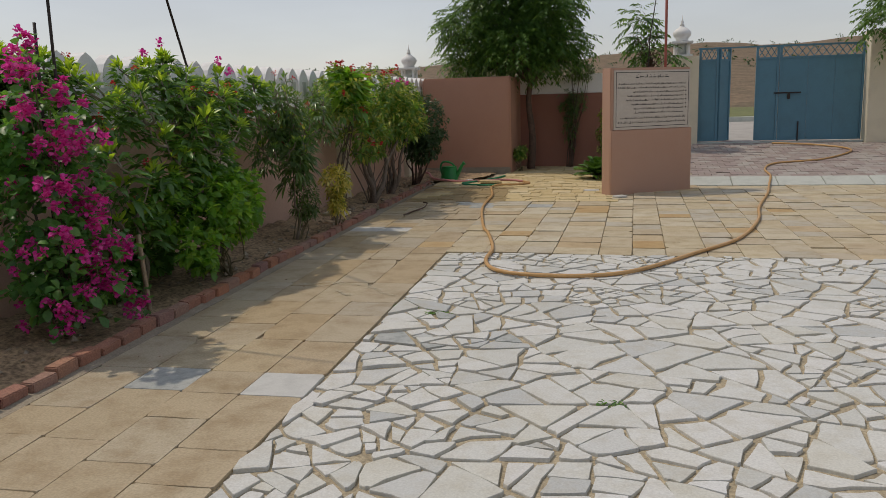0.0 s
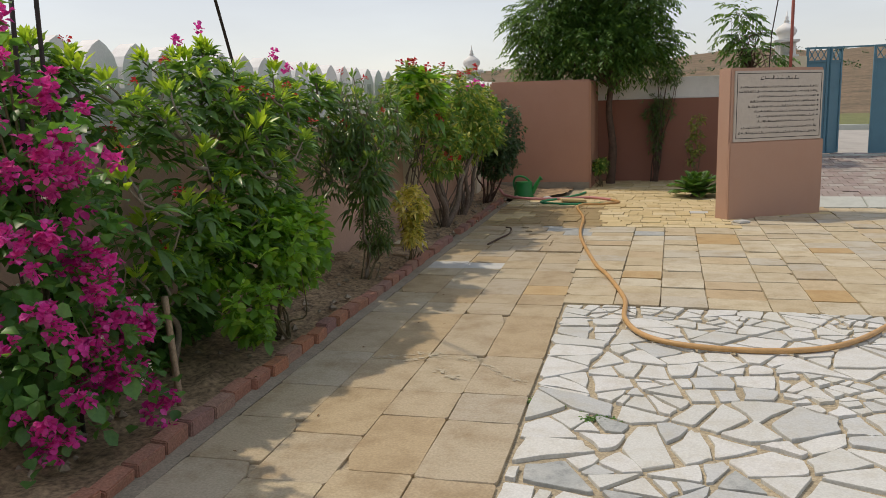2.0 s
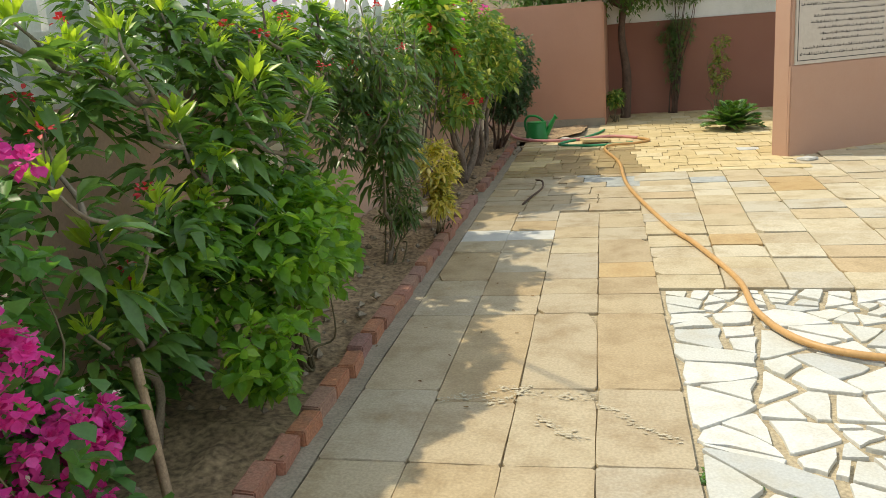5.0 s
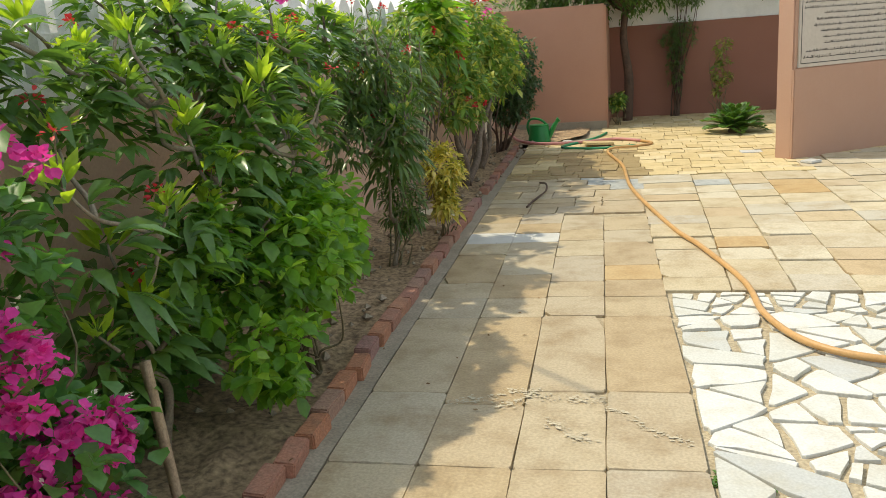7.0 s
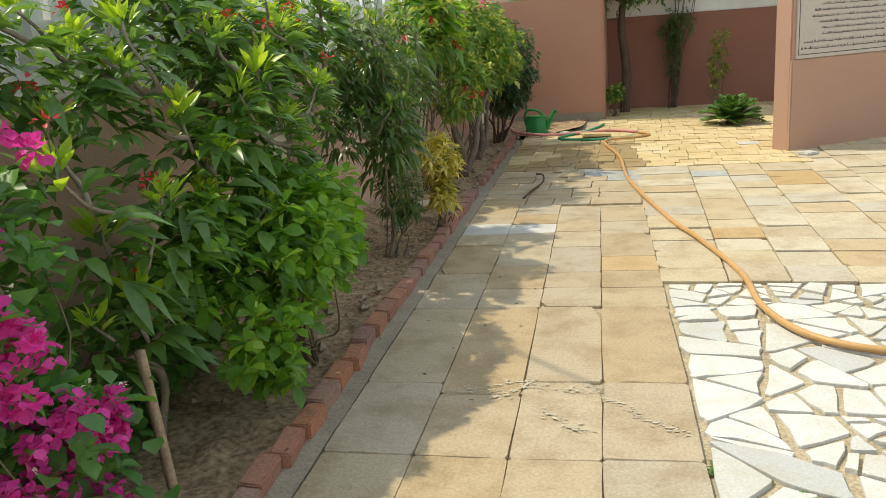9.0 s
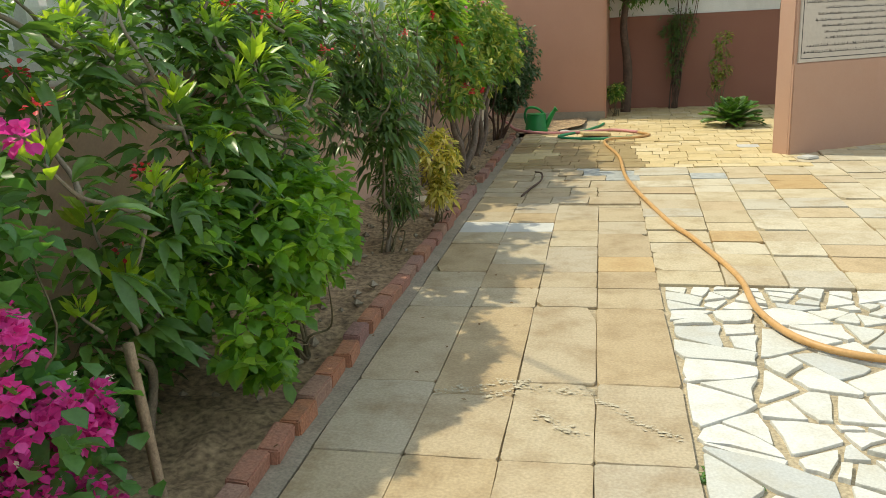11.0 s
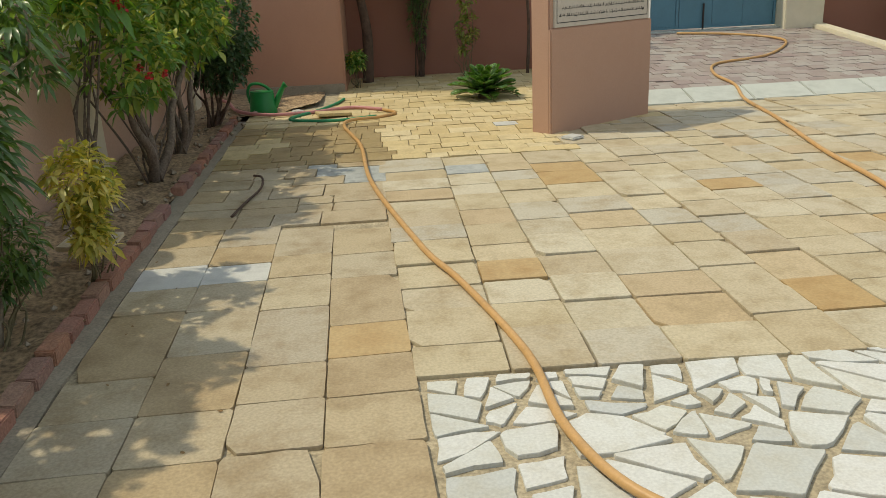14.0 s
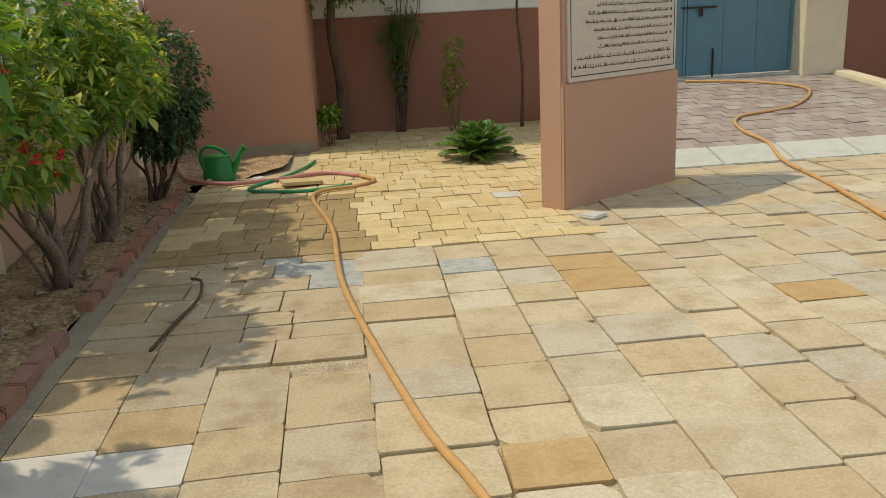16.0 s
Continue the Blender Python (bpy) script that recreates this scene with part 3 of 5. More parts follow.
# walls
def left_wall():
    w = tagged(boxed("wall_left", M_PALE_PINK, (-4.30, -4.08, -7, 17.3, -0.1, 1.42), bevel=0.012), "pale pink plastered boundary wall with white battlements", "wall", kind="structure")
    boxed("parapet", M_WHITE, (-4.26, -4.12, -7, 19.0, 1.42, 1.76), w, 0.006, label="white painted parapet")
    prof = [(-0.155, 0), (-0.155, 0.14), (-0.125, 0.21), (-0.065, 0.265), (0, 0.30), (0.065, 0.265), (0.125, 0.21), (0.155, 0.14), (0.155, 0)]
    V = [(s, y, z) for s in (-0.06, 0.06) for y, z in prof]
    n = len(prof)
    F = [tuple(range(n)), tuple(range(2 * n - 1, n - 1, -1))] + [(i, i + n, (i + 1) % n + n, (i + 1) % n) for i in range(n)]
    first = mesh_object("merlon", V, F, M_WHITE)
    for k in range(66):
        o = first if k == 0 else new("merlon", first.data)
        o.location = (-4.19, -4.6 + 0.36 * k, 1.755)
        o.parent = w
    rec = boxed("panel_slot", M_KERB, (-0.012, 0.012, -0.05, 0.05, -0.20, 0.12))
    for k in range(66):
        o = rec if k == 0 else new("panel_slot", rec.data)
        o.location = (-4.128, -4.6 + 0.36 * k, 1.755)
        o.parent = w
    for y in (4.4, 8.2, 12.05, 15.8):
        boxed("pilaster", M_CREAM, (-4.10, -3.98, y - 0.16, y + 0.16, -0.08, 1.44), w, 0.01, label="cream painted pilaster")


left_wall()
blk = tagged(boxed("wall_block", M_PINK, (-4.07, -2.15, 17.24, 18.80, -0.1, 2.03), bevel=0.03), "pink plastered block standing at the corner", "wall", kind="structure")
boxed("plinth", M_CEMENT, (-4.05, -2.17, 17.20, 17.26, -0.1, 0.12), blk, 0.012, label="grey cement skirting")
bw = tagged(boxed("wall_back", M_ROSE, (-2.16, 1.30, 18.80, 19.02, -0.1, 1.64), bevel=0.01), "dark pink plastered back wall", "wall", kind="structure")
boxed("parapet", M_WHITE, (-4.9, 1.30, 18.84, 18.99, 1.641, 2.06), bw, 0.008, label="weathered white parapet")
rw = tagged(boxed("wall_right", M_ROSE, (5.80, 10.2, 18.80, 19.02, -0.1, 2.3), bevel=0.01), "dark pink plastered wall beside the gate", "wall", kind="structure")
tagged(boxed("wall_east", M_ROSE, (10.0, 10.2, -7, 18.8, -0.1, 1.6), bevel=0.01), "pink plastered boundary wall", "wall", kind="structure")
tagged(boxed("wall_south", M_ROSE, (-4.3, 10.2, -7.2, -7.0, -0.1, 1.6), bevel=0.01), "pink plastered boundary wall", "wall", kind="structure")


def minaret(at, s=1.0, label="small white ornamental minaret on a pillar"):
    e = tagged(empty("minaret", at), label, "minaret", "wall minarets")
    x, y, z = at
    part("base", box(bmesh.new(), x - 0.27 * s, x + 0.27 * s, y - 0.27 * s, y + 0.27 * s, z, z + 0.05 * s, 0.008), M_WHITE, e)
    for i in (-1, 1):
        for j in (-1, 1):
            lathe("column", [(0.05 * s, 0.05 * s), (0.04 * s, 0.08 * s), (0.04 * s, 0.30 * s), (0.055 * s, 0.34 * s)], (x + i * 0.17 * s, y + j * 0.17 * s, z), M_WHITE, e, 10)
    lathe("core", [(0.12 * s, 0.05 * s), (0.12 * s, 0.34 * s)], at, M_KERB, e, 10)
    part("cornice", box(bmesh.new(), x - 0.28 * s, x + 0.28 * s, y - 0.28 * s, y + 0.28 * s, z + 0.34 * s, z + 0.40 * s, 0.01), M_WHITE, e)
    lathe("dome", [(0.17 * s, 0.40 * s), (0.16 * s, 0.46 * s), (0.22 * s, 0.54 * s), (0.24 * s, 0.62 * s), (0.19 * s, 0.70 * s), (0.10 * s, 0.76 * s), (0.05 * s, 0.80 * s)], at, M_WHITE, e, 20)
    lathe("spire", [(0.05 * s, 0.80 * s), (0.07 * s, 0.83 * s), (0.03 * s, 0.87 * s), (0.045 * s, 0.91 * s), (0.015 * s, 0.95 * s), (0.004, 1.08 * s)], at, M_WHITE, e, 12)
    return e


tagged(boxed("gate_pillar", M_CREAM, (1.31, 1.76, 18.8, 19.25, -0.1, 2.36), bevel=0.012), "cream painted gate pillar", "pillar", kind="structure")
tagged(boxed("gate_pillar_right", M_CREAM, (5.14, 5.80, 18.7, 19.25, -0.1, 2.75), bevel=0.012), "cream painted gate pillar", "pillar", kind="structure")
minaret((1.40, 19.05, 2.36), 0.82)
tagged(boxed("corner_pillar", M_WHITE, (-5.15, -4.65, 19.1, 19.6, 0.3, 2.05), bevel=0.012), "white corner pillar of the boundary", "pillar", kind="structure")
minaret((-4.93, 19.35, 2.05), 0.80)


# ramp up to the gate
def ramp_z(y):
    return 0.10 + (y - 14.95) / (18.9 - 14.95) * 0.36


def ramp():
    x0, x1 = 1.32, 5.75
    V = [(x0, 14.55, -0.05), (x1, 14.55, -0.05), (x1, 14.95, 0.085), (x0, 14.95, 0.085), (x1, 19.3, ramp_z(19.3) - 0.015), (x0, 19.3, ramp_z(19.3) - 0.015), (x0, 14.55, -0.1), (x1, 14.55, -0.1), (x1, 19.3, -0.1), (x0, 19.3, -0.1)]
    F = [(0, 1, 2, 3), (3, 2, 4, 5), (6, 7, 1, 0), (7, 8, 4, 2, 1), (9, 6, 0, 3, 5), (8, 9, 5, 4), (9, 8, 7, 6)]
    r = tagged(mesh_object("ramp", V, F, M_MORTAR), "ramp of worn pinkish pavers rising to the gate", "ramp", kind="structure")
    for k in range(6):
        a, b = x0 + k * 0.74, x0 + (k + 1) * 0.74 - 0.012
        m = Matrix.Translation((0, 14.5, 0.0)) @ Matrix.Rotation(math.atan2(0.11, 0.46), 4, "X")
        boxed("kerb_stone", M_KERB, (a, min(b, x1), 0.0, 0.47, -0.06, 0.004), r, 0.008, m)
    boxed("side_kerb", M_CREAM, (5.62, 5.84, 0, 4.4, -0.3, 0.06), r, 0.01, Matrix.Translation((0, 14.95, 0.10)) @ Matrix.Rotation(math.atan2(0.36, 3.95), 4, "X"), "cream painted side kerb")
    V, F = [], []
    unit_paver = slab_mesh("paver", M_PAVER_PIECE, 90)
    laid_count = 0
    y, row = 14.97, 0
    while y < 19.2:
        d = 0.215
        x = x0 + (0.11 if row % 2 else 0.0)
        while x < x1 - 0.15:
            w = 0.22
            if laid_count < 300:
                p = new("paver", unit_paver)
                p.location = (x + w / 2, y + d / 2, ramp_z(y + d / 2) + rng.normal(0, 0.003))
                p.rotation_euler = (math.atan2(0.36, 3.95) + rng.normal(0, 0.006), rng.normal(0, 0.006), 0)
                p.scale = (w - 0.008, d - 0.008, 1)
                p.parent = r
                laid_count += 1
                x += w
                continue
            o = len(V)
            dz = rng.normal(0, 0.003)
            for zz, s in ((-0.04, 0.0), (0.0, 0.004)):
                for px, py in ((x + 0.005 + s, y + 0.005 + s), (x + w - 0.005 - s, y + 0.005 + s), (x + w - 0.005 - s, y + d - 0.005 - s), (x + 0.005 + s, y + d - 0.005 - s)):
                    V.append((px, py, ramp_z(py) + zz + dz))
            F += [(o + 4, o + 5, o + 6, o + 7)] + [(o + i, o + (i + 1) % 4, o + 4 + (i + 1) % 4, o + 4 + i) for i in range(4)]
            x += w
        y += d
        row += 1
    under(tagged(mesh_object("pavers", V, F, M_PAVER), kind="stuff"), r)


ramp()


# ---- gate ----
def gate_leaf(x0, x1, y, turn, hinge, label, bolts=True):
    z0, z1, zl = 0.50, 2.53, 2.24
    e = tagged(empty("gate_leaf", (hinge, y, z0)), label, "gate", "gate leaves")
    m = Matrix.Translation((hinge, y, 0)) @ Matrix.Rotation(radians(turn), 4, "Z") @ Matrix.Translation((-hinge, -y, 0))

    def add(name, dims, mat=M_GATE, bev=0.004):
        boxed(name, mat, dims, e, bev, m)

    for x in (x0, x1 - 0.045):
        add("stile", (x, x + 0.045, y - 0.03, y + 0.03, z0, z1))
    for z in (z0, zl, z1 - 0.04):
        add("rail", (x0 + 0.045, x1 - 0.045, y - 0.028, y + 0.028, z, z + 0.04))
    n = max(1, round((x1 - x0) / 0.55))
    w = (x1 - x0 - 0.09) / n
    for k in range(n):
        add("panel", (x0 + 0.047 + k * w, x0 + 0.043 + (k + 1) * w, y - 0.012, y + 0.012, z0 + 0.04, zl), bev=0.003)
    k = max(2, round((x1 - x0) / 0.16))
    s = (x1 - x0 - 0.09) / k
    for i in range(k):
        for sg in (1, -1):
            cx, cz = x0 + 0.045 + (i + 0.5) * s, (zl + 0.04 + z1 - 0.04) / 2
            h = z1 - zl - 0.08
            rot = m @ Matrix.Translation((cx, y, cz)) @ Matrix.Rotation(sg * math.atan2(h, s), 4, "Y")
            ln = math.hypot(h, s) / 2
            boxed("lattice_bar", M_GATE, (-ln, ln, -0.008, 0.008, -0.008, 0.008), e, 0, rot)
    if bolts:
        add("bolt", (x0 - 0.10, x0 + 0.45, y - 0.05, y - 0.03, 1.50, 1.53), M_BLACK, 0.003)
        add("padlock", (x0 + 0.17, x0 + 0.23, y - 0.07, y - 0.04, 1.38, 1.50), M_BLACK, 0.008)
        add("drop_bolt", (x0 + 0.40, x0 + 0.425, y - 0.06, y - 0.035, 0.47, 0.90), M_BLACK, 0.003)
    return e


gate_leaf(1.78, 2.19, 19.05, 0, 1.78, "blue painted steel gate panel with lattice top, closed", False)
gate_leaf(2.20, 2.58, 19.05, 48, 2.20, "blue painted steel gate panel folded half open", False)
gate_leaf(2.96, 3.43, 19.05, 0, 2.96, "blue painted steel gate panel with lattice top, closed", False)
gate_leaf(3.44, 5.12, 19.05, 0, 5.12, "wide blue painted steel gate leaf with iron bolts, shut")
tagged(boxed("gate_lintel", M_GATE, (1.76, 5.14, 19.09, 19.12, 2.50, 2.53), bevel=0.004), "thin blue steel bar over the gate", "gate bar", kind="structure")
tagged(boxed("threshold", M_KERB, (1.76, 5.14, 18.85, 19.3, 0.40, 0.475), bevel=0.01), "pale stone threshold under the gate", "threshold", kind="structure")


# ---- sign ----
def sign():
    ang = math.atan2(0.85, 1.24)
    m = Matrix.Translation((0.05, 13.09, 0)) @ Matrix.Rotation(ang, 4, "Z")
    e = tagged(empty("memorial_sign", (0.05, 13.09, 0)), "pink plastered memorial wall with an inscribed stone plaque", "sign")
    boxed("body", M_SIGN, (0, 1.505, 0.012, 0.262, -0.05, 1.985), e, 0.014, m)
    boxed("lower_facing", M_SIGN, (0.003, 1.54, -0.010, 0.24, -0.05, 1.02), e, 0.010, m)
    pl = boxed("plaque", M_PLAQUE, (0.055, 1.49, -0.008, 0.014, 1.025, 1.945), e, 0.004, m, "beige stone plaque")
    for d in ((0.085, 1.46, -0.010, -0.0085, 1.065, 1.073), (0.085, 1.46, -0.010, -0.0085, 1.907, 1.915), (0.085, 0.093, -0.010, -0.0085, 1.073, 1.907), (1.452, 1.46, -0.010, -0.0085, 1.073, 1.907)):
        boxed("border_line", M_INK, d, pl, 0, m)
    lines = [(0.45, 1.08, 1.83, 0.050), (0.13, 1.40, 1.725, 0.027), (0.12, 1.40, 1.665, 0.027), (0.40, 1.36, 1.60, 0.027), (0.30, 1.36, 1.535, 0.027), (0.26, 1.36, 1.47, 0.027), (0.36, 1.36, 1.405, 0.027), (0.40, 1.36, 1.34, 0.027), (0.42, 1.36, 1.275, 0.027), (0.16, 1.40, 1.195, 0.030), (0.12, 1.40, 1.125, 0.030)]
    for a, b, z, h in lines:
        bm = bmesh.new()
        x = a
        while x < b:
            w = rng.uniform(0.5, 1.6) * h
            x2 = min(b, x + w)
            box(bm, x, x2, -0.0100, -0.0085, z, z + h * 0.22, 0, m @ Matrix.Translation((0, 0, rng.normal(0, h * 0.08))))
            for k in range(rng.integers(1, 4)):
                px = rng.uniform(x, x2)
                r = rng.uniform(-0.5, 0.5)
                box(bm, -h * 0.07, h * 0.07, -0.0100, -0.0085, 0, h * rng.uniform(0.5, 1.1), 0, m @ Matrix.Translation((px, 0, z)) @ Matrix.Rotation(r, 4, "Y"))
            if rng.random() < 0.7:
                px = rng.uniform(x, x2)
                zz = z + h * rng.choice([-0.35, 0.75])
                box(bm, px, px + h * 0.2, -0.0100, -0.0085, zz, zz + h * 0.17, 0, m)
            x = x2 + h * rng.uniform(0.12, 0.4)
        part("lettering_line", bm, M_INK, pl)
    for z in (1.60, 1.535, 1.47, 1.405, 1.34):
        boxed("bullet", M_INK, (1.392, 1.414, -0.010, -0.0085, z, z + 0.022), pl, 0, m)


sign()


# ---- hoses, can and small things on the paving ----
def hose(points, r, mat, label):
    ob = tubes("garden_hose", [(spline([(x, y, z + r) for x, y, z in points], 10), r)], mat, sides=10)
    return tagged(ob, label, "hose", "garden hoses")


hose([(3.3, 18.7, ramp_z(18.7)), (4.2, 18.3, ramp_z(18.3)), (4.62, 17.6, ramp_z(17.6)), (3.9, 16.6, ramp_z(16.6)), (3.0, 16.2, ramp_z(16.2)), (2.72, 15.6, ramp_z(15.6)), (2.72, 14.95, 0.10), (2.62, 14.4, 0.005), (2.42, 13.2, 0.002), (2.08, 11.6, 0.002), (1.9, 10.4, 0.002), (1.53, 9.06, 0.002), (1.01, 8.16, 0.002), (0.47, 7.31, 0.002), (0.03, 7.03, 0.002), (-0.5, 7.03, 0.002), (-0.82, 7.22, 0.002), (-0.98, 7.65, 0.002), (-1.02, 8.28, 0.002), (-1.22, 9.17, 0.002), (-1.40, 9.8, 0.002), (-1.72, 11.5, 0.002), (-1.84, 13.0, 0.002), (-2.05, 14.15, 0.002), (-1.98, 14.5, 0.01), (-1.65, 14.65, 0.004), (-1.47, 14.9, 0.002), (-1.62, 15.2, 0.002)], 0.019, M_HOSE, "tan rubber garden hose snaking over the paving")
hose([(-1.62, 15.2, 0.0), (-2.0, 15.5, 0.0), (-2.5, 15.3, 0.0), (-3.0, 15.15, 0.02), (-3.4, 15.35, 0.05), (-3.6, 15.8, 0.10), (-3.75, 16.1, 0.10)], 0.022, M_PINK_HOSE, "faded pink garden hose lying in a loop")
hose([(-1.7, 14.75, 0.0), (-2.15, 14.6, 0.0), (-2.6, 14.72, 0.0), (-2.72, 14.95, 0.0), (-2.4, 15.5, 0.0), (-2.22, 16.0, 0.0), (-2.15, 16.35, 0.0)], 0.018, M_GREEN_HOSE, "dark green garden hose lying in a loop")


def watering_can(at):
    e = tagged(empty("watering_can", at), "green plastic watering can standing by the bed", "watering can")
    x, y, z = at
    lathe("body", [(0.155, 0.0), (0.172, 0.012), (0.172, 0.05), (0.168, 0.06), (0.168, 0.10), (0.162, 0.11), (0.160, 0.15), (0.154, 0.16), (0.150, 0.25), (0.138, 0.275), (0.10, 0.285), (0.09, 0.27)], (x, y, z), M_CAN, e, 28, 0.72)
    lathe("rim", [(0.140, 0.265), (0.150, 0.272), (0.146, 0.285), (0.125, 0.288)], (x, y, z), M_CAN, e, 28, 0.72)
    sp = spline([(x + 0.14, y, z + 0.09), (x + 0.19, y, z + 0.18), (x + 0.245, y, z + 0.28), (x + 0.275, y, z + 0.325)], 6)
    tubes("spout", [(sp, [0.045 - 0.02 * k / (len(sp) - 1) for k in range(len(sp))])], M_CAN, e, 12)
    rose = spline([(x + 0.265, y, z + 0.315), (x + 0.29, y, z + 0.34), (x + 0.305, y, z + 0.352)], 3)
    tubes("rose", [(rose, [0.024 + 0.022 * k / (len(rose) - 1) for k in range(len(rose))])], M_CAN, e, 12)
    hd = spline([(x - 0.15, y, z + 0.14), (x - 0.175, y, z + 0.27), (x - 0.13, y, z + 0.365), (x - 0.03, y, z + 0.375), (x + 0.06, y, z + 0.335), (x + 0.12, y, z + 0.27)], 6)
    tubes("handle", [(hd, 0.019)], M_CAN, e, 10)


watering_can((-3.12, 15.50, 0.005))
tagged(tubes("bent_rod", [(spline([(-2.70, 10.75, 0.012), (-2.66, 11.1, 0.014), (-2.60, 11.5, 0.02), (-2.62, 11.75, 0.05), (-2.70, 11.84, 0.05)], 6), 0.010)], M_DARK_BARK), "bent rusty iron rod lying on the paving", "rod")
tagged(boxed("loose_slab", M_SMALL, (-2.42, -2.02, 14.88, 15.12, 0.0, 0.035), bevel=0.004, m=Matrix.Translation((-2.2, 15, 0.02)) @ Matrix.Rotation(0.3, 4, "Z") @ Matrix.Rotation(0.06, 4, "Y") @ Matrix.Translation((2.2, -15, 0))), "loose yellow stone slab beside the hoses", "slab")
tagged(boxed("white_tile_piece", M_MARBLE, (-2.72, -2.60, 15.25, 15.42, 0.0, 0.05), bevel=0.012, m=Matrix.Translation((-2.66, 15.3, 0.0)) @ Matrix.Rotation(0.5, 4, "Z") @ Matrix.Translation((2.66, -15.3, 0))), "broken white tile lying by the hose", "tile")
tagged(boxed("white_tile_piece", M_MARBLE, (-0.09, 0.09, -0.08, 0.08, 0.0, 0.03), bevel=0.01, m=Matrix.Translation((0.21, 12.80, 0.004)) @ Matrix.Rotation(0.7, 4, "Z")), "broken white tile lying beside the memorial wall", "tile")
tagged(boxed("bed_slab", M_SLAB, (-3.52, -3.2, 9.75, 10.0, 0.0, 0.03), bevel=0.004, m=Matrix.Translation((0, 0, 0.10)) @ Matrix.Rotation(0.012, 4, "Y")), "broken stone slab lying in the bed", "slab")
tagged(tubes("plant_stake", [(spline([(-3.22, 5.42, -0.02), (-3.25, 5.43, 0.30), (-3.28, 5.44, 0.62)], 4), 0.019)], M_STAKE, sides=4), "pale wooden stake tied to a shrub", "stake")
for q in ((-3.42, 4.90, 4.0), (-3.47, 4.78, 2.15)):
    tagged(tubes("iron_rod", [(spline([(q[0], q[1], 0), (q[0], q[1], q[2] * 0.5), (q[0] + 0.01, q[1] + 0.02, q[2])], 4), 0.011)], M_BLACK, sides=8), "thin dark iron rod holding the bougainvillea", "rod")
tagged(tubes("guy_wire", [([Vector((-4.19, 7.95, 1.9)), Vector((-4.19, 7.05, 4.0))], 0.013)], M_BLACK, sides=6), "dark slanting cable above the wall", "cable")
tagged(tubes("flag_pole", [([Vector((0.90, 14.25, -0.02)), Vector((0.90, 14.27, 4.4))], 0.022)], M_RED_POLE, sides=10), "thin red oxide pole behind the sign", "pole")


tagged(tubes("leaning_wire", [([Vector((0.56, 14.3, -0.02)), Vector((0.64, 14.3, 2.47)), Vector((0.90, 14.3, 4.3))], 0.008)], M_BLACK, sides=6), "thin dark wire leaning beside the pole", "wire")


def lime_splash():
    """Dried white drops and a thin run of lime on the path."""
    V, F = [], []
    runs = [((-2.50, 6.46), (-2.20, 6.60)), ((-2.20, 6.60), (-1.82, 6.52)), ((-2.03, 6.32), (-1.84, 6.14)), ((-1.80, 6.48), (-1.45, 6.15)), ((-2.28, 6.42), (-2.10, 6.62))]
    for (ax, ay), (bx, by) in runs:
        for k in range(170):
            t = rng.random()
            c = (ax + (bx - ax) * t + rng.normal(0, 0.012), ay + (by - ay) * t + 0.02 * math.sin(t * 9) + rng.normal(0, 0.022))
            r, o = 0.0015 + 0.007 * rng.random() ** 3, len(V)
            for i in range(7):
                a = 2 * math.pi * i / 7
                q = r * rng.uniform(0.6, 1.3)
                V.append((c[0] + q * math.cos(a) * 1.5, c[1] + q * math.sin(a) * 0.8, 0.0065))
            V.append((c[0], c[1], 0.008))
            F += [(o + i, o + (i + 1) % 7, o + 7) for i in range(7)]
    tagged(mesh_object("lime_splash", V, F, M_LIME), "dried white lime splashes on the path slabs", "splash", kind="stuff")


lime_splash()


